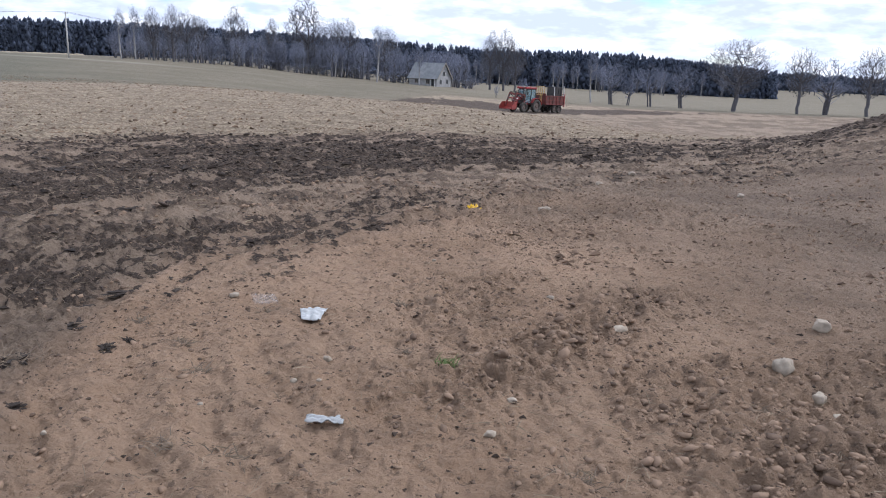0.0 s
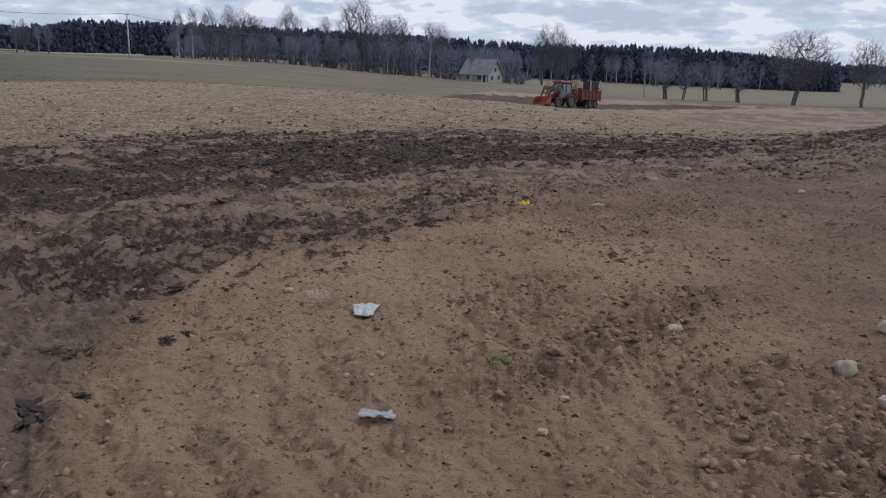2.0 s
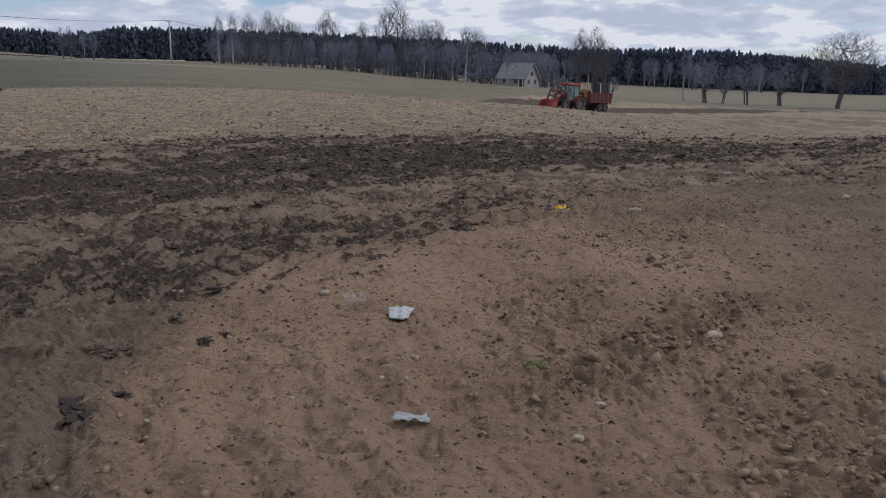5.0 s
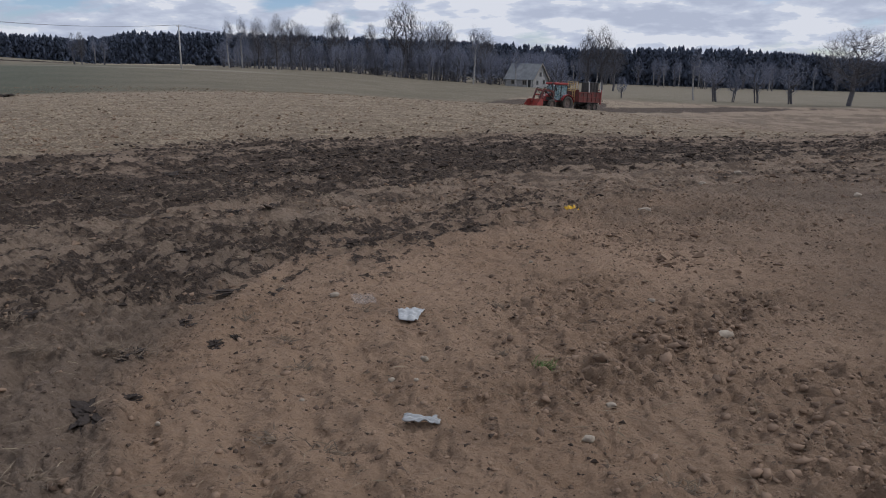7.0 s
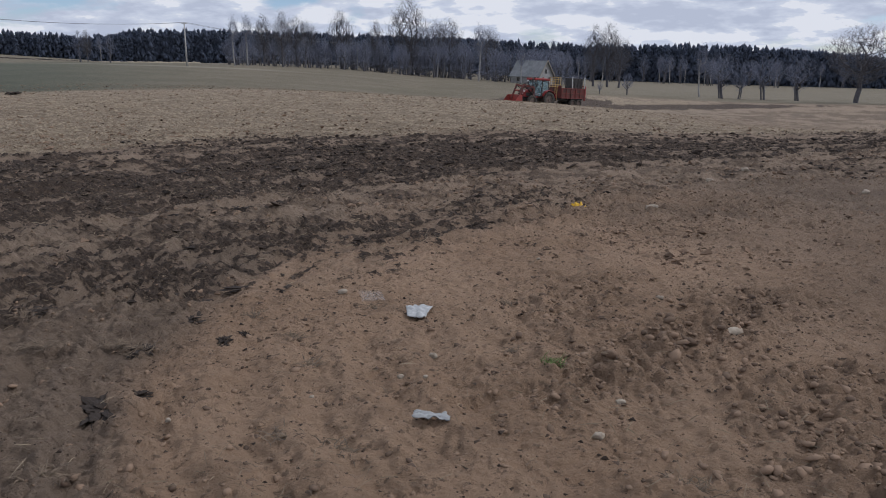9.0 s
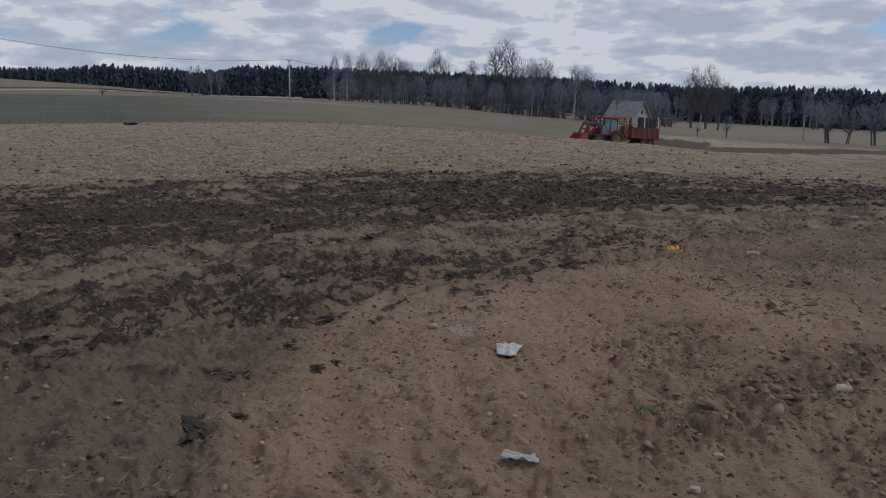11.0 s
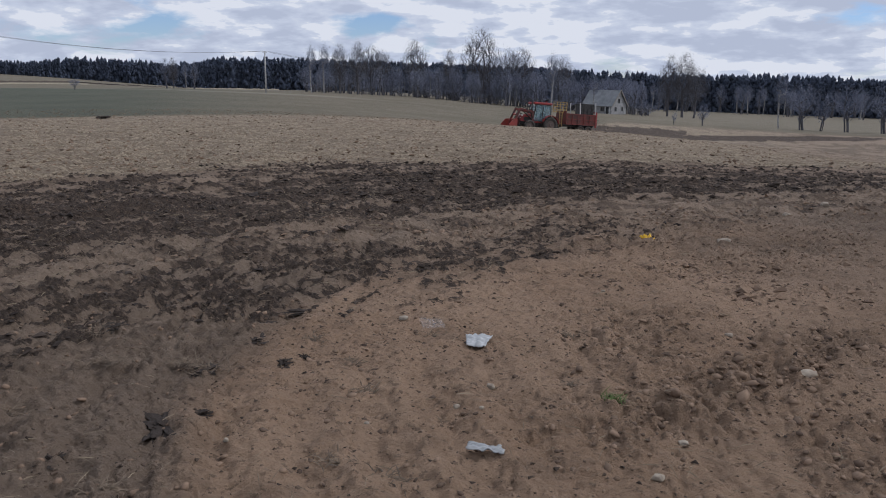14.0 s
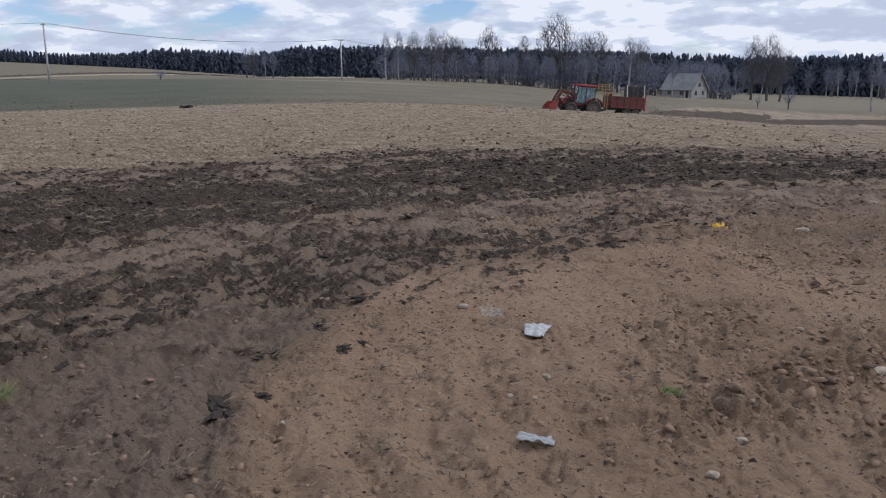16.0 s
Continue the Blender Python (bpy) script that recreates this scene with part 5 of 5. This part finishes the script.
        part("work_light", box(bmesh.new(), 3.16, 3.28, s * 0.36 - 0.09, s * 0.36 + 0.09, 1.62, 1.78, 0.02), LAMP, root, "pale square lamp")
    bm = bmesh.new()
    for y in (-0.36, -0.18, 0.0, 0.18, 0.36):
        beam(bm, (3.5, y, 0.75), (3.5, y, 1.62), 0.04, 0.05)
    for z in (0.8, 1.6):
        beam(bm, (3.5, -0.4, z), (3.5, 0.4, z), 0.05, 0.06)
    part("nose_guard", bm, RUST, root, "rusty bars before the grille")
    part("front_weight", box(bmesh.new(), 3.30, 3.48, -0.34, 0.34, 0.55, 0.92, 0.03), IRON, root, "dark iron front weight")
    bm = bar(bmesh.new(), (0.2, 0.0, 3.2), (0.2, 0.0, 3.36), 0.07, 10)
    part("beacon", bm, ORANGE, root, "small orange beacon on the roof")
    bm = beam(bmesh.new(), (-0.6, 0, 0.6), (-1.05, 0, 0.55), 0.14, 0.1)
    part("drawbar_hook", bm, IRON, root)
    return root, wheels


def spreader():
    root = tagged(empty("manure_spreader"), "rusty red manure spreader trailer with a tall dark hood", "trailer")
    # origin under the hitch eye, the box behind it
    wheels = []
    for s in (-1, 1):
        for x in (-2.75, -3.72):
            wheels.append((wheel_thing(root, x, s * 0.92, 0.50, 0.36, 14), x, s * 0.92, 0.50))
    bm = bmesh.new()
    for s in (-1, 1):
        beam(bm, (-0.9, s * 0.5, 0.9), (-4.65, s * 0.5, 0.9), 0.12, 0.2)
        beam(bm, (-0.9, s * 0.48, 0.9), (0.0, s * 0.05, 0.58), 0.1, 0.14)
        beam(bm, (-2.6, s * 0.6, 0.72), (-3.9, s * 0.6, 0.72), 0.1, 0.12)
    for x in (-0.9, -2.0, -3.2, -4.4):
        beam(bm, (x, -0.9, 0.98), (x, 0.9, 0.98), 0.1, 0.1)
    for x in (-2.75, -3.72):
        bar(bm, (x, -0.9, 0.5), (x, 0.9, 0.5), 0.07, 8)
        beam(bm, (x, 0, 0.5), (-3.23, 0, 0.9), 0.2, 0.1)
    part("chassis", bm, IRON, root, "dark trailer frame and drawbar")
    part("floor", box(bmesh.new(), -4.65, -0.8, -0.98, 0.98, 1.04, 1.1), IRON, root)
    for s in (-1, 1):
        bm = box(bmesh.new(), -4.65, -0.8, s * 1.0 - 0.025, s * 1.0 + 0.025, 1.08, 2.2)
        side = part("side_panel", bm, RUST, root, "rusty red ribbed side panel")
        for k in range(6):
            x = -0.85 - k * 0.75
            part("rib", box(bmesh.new(), x - 0.045, x + 0.045, s * 1.03, s * 1.10, 1.06, 2.2, 0.01) if s > 0 else box(bmesh.new(), x - 0.045, x + 0.045, -1.10, -1.03, 1.06, 2.2, 0.01), RAIL, side)
        for z in (1.1, 1.66, 2.2):
            bm = beam(bmesh.new(), (-4.65, s * 1.045, z), (-0.8, s * 1.045, z), 0.06, 0.10)
            part("rail", bm, RAIL, side, "brighter red rail")
        for x, zt in ((-4.6, 3.55), (-2.6, 3.45)):
            part("post", beam(bmesh.new(), (x, s * 0.98, 2.2), (x + 0.10, s * 0.98, zt), 0.09, 0.09), PALE, root, "pale upright steel post")
        part("mudguard", box(bmesh.new(), -4.3, -2.2, s * 0.92 - 0.2, s * 0.92 + 0.2, 1.03, 1.06), IRON, root)
        part("rear_frame", beam(bmesh.new(), (-4.72, s * 0.98, 0.85), (-4.72, s * 0.98, 2.5), 0.14, 0.16), RED, root, "red rear frame upright")
    part("front_panel", box(bmesh.new(), -0.85, -0.8, -0.98, 0.98, 1.1, 2.5), RUST, root)
    part("rear_header", beam(bmesh.new(), (-4.72, -1.0, 2.5), (-4.72, 1.0, 2.5), 0.12, 0.14), RED, root)
    hood = part("spreading_hood", box(bmesh.new(), -4.55, -3.0, -0.68, 0.68, 2.1, 3.42, 0.03), IRON, root, "tall dark sheet metal hood")
    for x in (-4.3, -3.78, -3.25):
        for s in (-1, 1):
            part("hood_rib", box(bmesh.new(), x - 0.04, x + 0.04, s * 0.70 - 0.02, s * 0.70 + 0.02, 2.15, 3.38), IRON, hood)
    # the load
    bm = bmesh.new()
    bmesh.ops.create_grid(bm, x_segments=24, y_segments=12, size=0.5)
    for v in bm.verts:
        x, y = -2.8 + v.co.x * 3.9, v.co.y * 1.9
        v.co = Vector((x, y, 1.75 + 0.5 * (1 - (2 * v.co.y) ** 2) * (0.4 + 0.6 * math.sin((v.co.x + 0.5) * 3.0)) + 0.18 * noise.noise(Vector((x * 2, y * 2, 0))) + 0.1 * noise.noise(Vector((x * 6, y * 6, 3)))))
    got = bmesh.ops.extrude_face_region(bm, geom=bm.faces[:])
    for v in got["geom"]:
        if isinstance(v, bmesh.types.BMVert):
            v.co.z = 1.11
    bmesh.ops.recalc_face_normals(bm, faces=bm.faces)
    part("load", bm, DUNG, root, "dark heap of manure")
    # the yellow frame over the drawbar
    bm = bmesh.new()
    for z in (2.35, 2.62, 2.9, 3.16, 3.4):
        beam(bm, (0.55, 0.45, z), (-1.15, 0.45, z), 0.05, 0.06)
    for x in (0.55, 0.12, -0.3, -0.72, -1.15):
        beam(bm, (x, 0.45, 2.3), (x, 0.45, 3.43), 0.05, 0.06)
    beam(bm, (-0.62, 0.45, 0.8), (-0.62, 0.45, 2.4), 0.08, 0.08), beam(bm, (-0.3, 0.45, 0.75), (-0.3, 0.45, 2.4), 0.06, 0.06)
    for z in (1.1, 1.4, 1.7, 2.0):
        beam(bm, (-0.3, 0.45, z), (-0.62, 0.45, z), 0.04, 0.04)
    part("ladder_frame", bm, LADDER, root, "yellow ochre lattice frame")
    drums = []
    for s in (-1, 1):
        bm = bar(bmesh.new(), (0, 0, -0.6), (0, 0, 0.65), 0.12, 10)
        for k in range(10):
            t = k * 1.9
            beam(bm, (0, 0, -0.55 + k * 0.12), (0.42 * math.cos(t), 0.42 * math.sin(t), -0.55 + k * 0.12), 0.08, 0.03)
        d = part("beater", bm, IRON, root, "dark upright spreading drum", at=pose(-4.95, s * 0.46, 1.65))
        drums.append((d, -4.95, s * 0.46, 1.65, s))
    # flung clumps behind the drums, in two sets that pulse
    sprays = []
    rng = random.Random(31)
    for k in range(3):
        V, F = [], []
        for _ in range(260):
            d = rng.random() ** 0.8
            o = Vector((-5.1 - 3.2 * d, rng.gauss(0, 0.4 + 1.1 * d), 1.2 + 1.1 * d * (1 - d) * rng.uniform(0.2, 1.6) - 1.4 * d * d * rng.uniform(0.5, 1.0) + rng.gauss(0, 0.18)))
            if o.z < 0.15:
                continue
            s, n = rng.uniform(0.006, 0.022), len(V)
            for q in ((1, 0, 0), (-.6, .8, 0), (-.6, -.8, 0), (0, 0, 1.1), (0, 0, -1)):
                V.append(o + Vector(q) * s * rng.uniform(0.6, 1.3))
            F += [(n, n + 1, n + 3), (n + 1, n + 2, n + 3), (n + 2, n, n + 3), (n + 1, n, n + 4), (n + 2, n + 1, n + 4), (n, n + 2, n + 4)]
        me = bpy.data.meshes.new("flung_manure")
        me.from_pydata(V, [], F)
        me.materials.append(DUNG)
        sprays.append(part("flung_manure", me, DUNG, root, "spray of dark manure crumbs"))
        tagged(sprays[-1], kind="stuff")
    return root, wheels, drums, sprays


TRACTOR, T_WHEELS = tractor()
SPREADER, S_WHEELS, DRUMS, SPRAYS = spreader()

# the way over the field: every two seconds, the middle of the train
WAY_T = np.arange(0, 17, 2.0)
WAY_X = np.polyfit(WAY_T, [11.58, 9.14, 6.61, 3.99, 1.29, -1.51, -4.41, -7.42, -10.62], 3)
WAY_Y = np.polyfit(WAY_T, [103.34, 100.83, 98.27, 95.7, 93.15, 90.65, 88.26, 86.06, 84.33], 3)


def way(t):
    x, y = np.polyval(WAY_X, t), np.polyval(WAY_Y, t)
    dx, dy = np.polyval(np.polyder(WAY_X), t), np.polyval(np.polyder(WAY_Y), t)
    return x, y, math.degrees(math.atan2(dy, dx)), math.hypot(dx, dy)


def set_on(x, y, turn, reach):
    """A pose on the ground at (x, y), tilted by the slope over the reach ahead."""
    c, s = math.cos(radians(turn)), math.sin(radians(turn))
    z0, z1 = hz(x, y), hz(x + c * reach, y + s * reach)
    l, r = hz(x - s * 0.9, y + c * 0.9), hz(x + s * 0.9, y - c * 0.9)
    return pose(x, y, z0, math.degrees(math.atan2(l - r, 1.8)), -math.degrees(math.atan2(z1 - z0, reach)), turn)


def motions():
    times = [round(k * 16 / 46, 4) for k in range(47)]
    tractor_rows, trailer_rows, gone, run = [], [], [], 0.0
    for k, t in enumerate(times):
        x, y, turn, v = way(t)
        if k:
            run += (v + way(times[k - 1])[3]) / 2 * (t - times[k - 1])
        gone.append(run)
        c, s = math.cos(radians(turn)), math.sin(radians(turn))
        tx, ty = x + 0.55 * c, y + 0.55 * s
        tractor_rows.append((t, set_on(tx, ty, turn, 2.45)))
        lag = way(t - 1.6)[2]
        hx, hy = tx - 1.0 * c, ty - 1.0 * s
        m = set_on(hx - 3.2 * math.cos(radians(lag)), hy - 3.2 * math.sin(radians(lag)), lag, 3.2)
        trailer_rows.append((t, m @ Matrix.Translation((3.2, 0, 0))))
    walk(TRACTOR, tractor_rows)
    walk(SPREADER, trailer_rows)
    for w, x, y, R in T_WHEELS + S_WHEELS:
        walk(w, [(t, pose(x, y, R, 0, math.degrees(d / R), 0)) for t, d in zip(times, gone)])
    for d, x, y, z, s in DRUMS:
        walk(d, [(t, pose(x, y, z, 0, 0, s * 80 * k)) for k, t in enumerate(times)])
    for n, sp in enumerate(SPRAYS):
        walk(sp, [(t, pose(0.12 * math.sin(k * 2.1 + n * 2), 0.1 * math.sin(k * 1.7 + n), 0.05 * math.sin(k * 2.6 + n * 1.3))) for k, t in enumerate(times)])


motions()
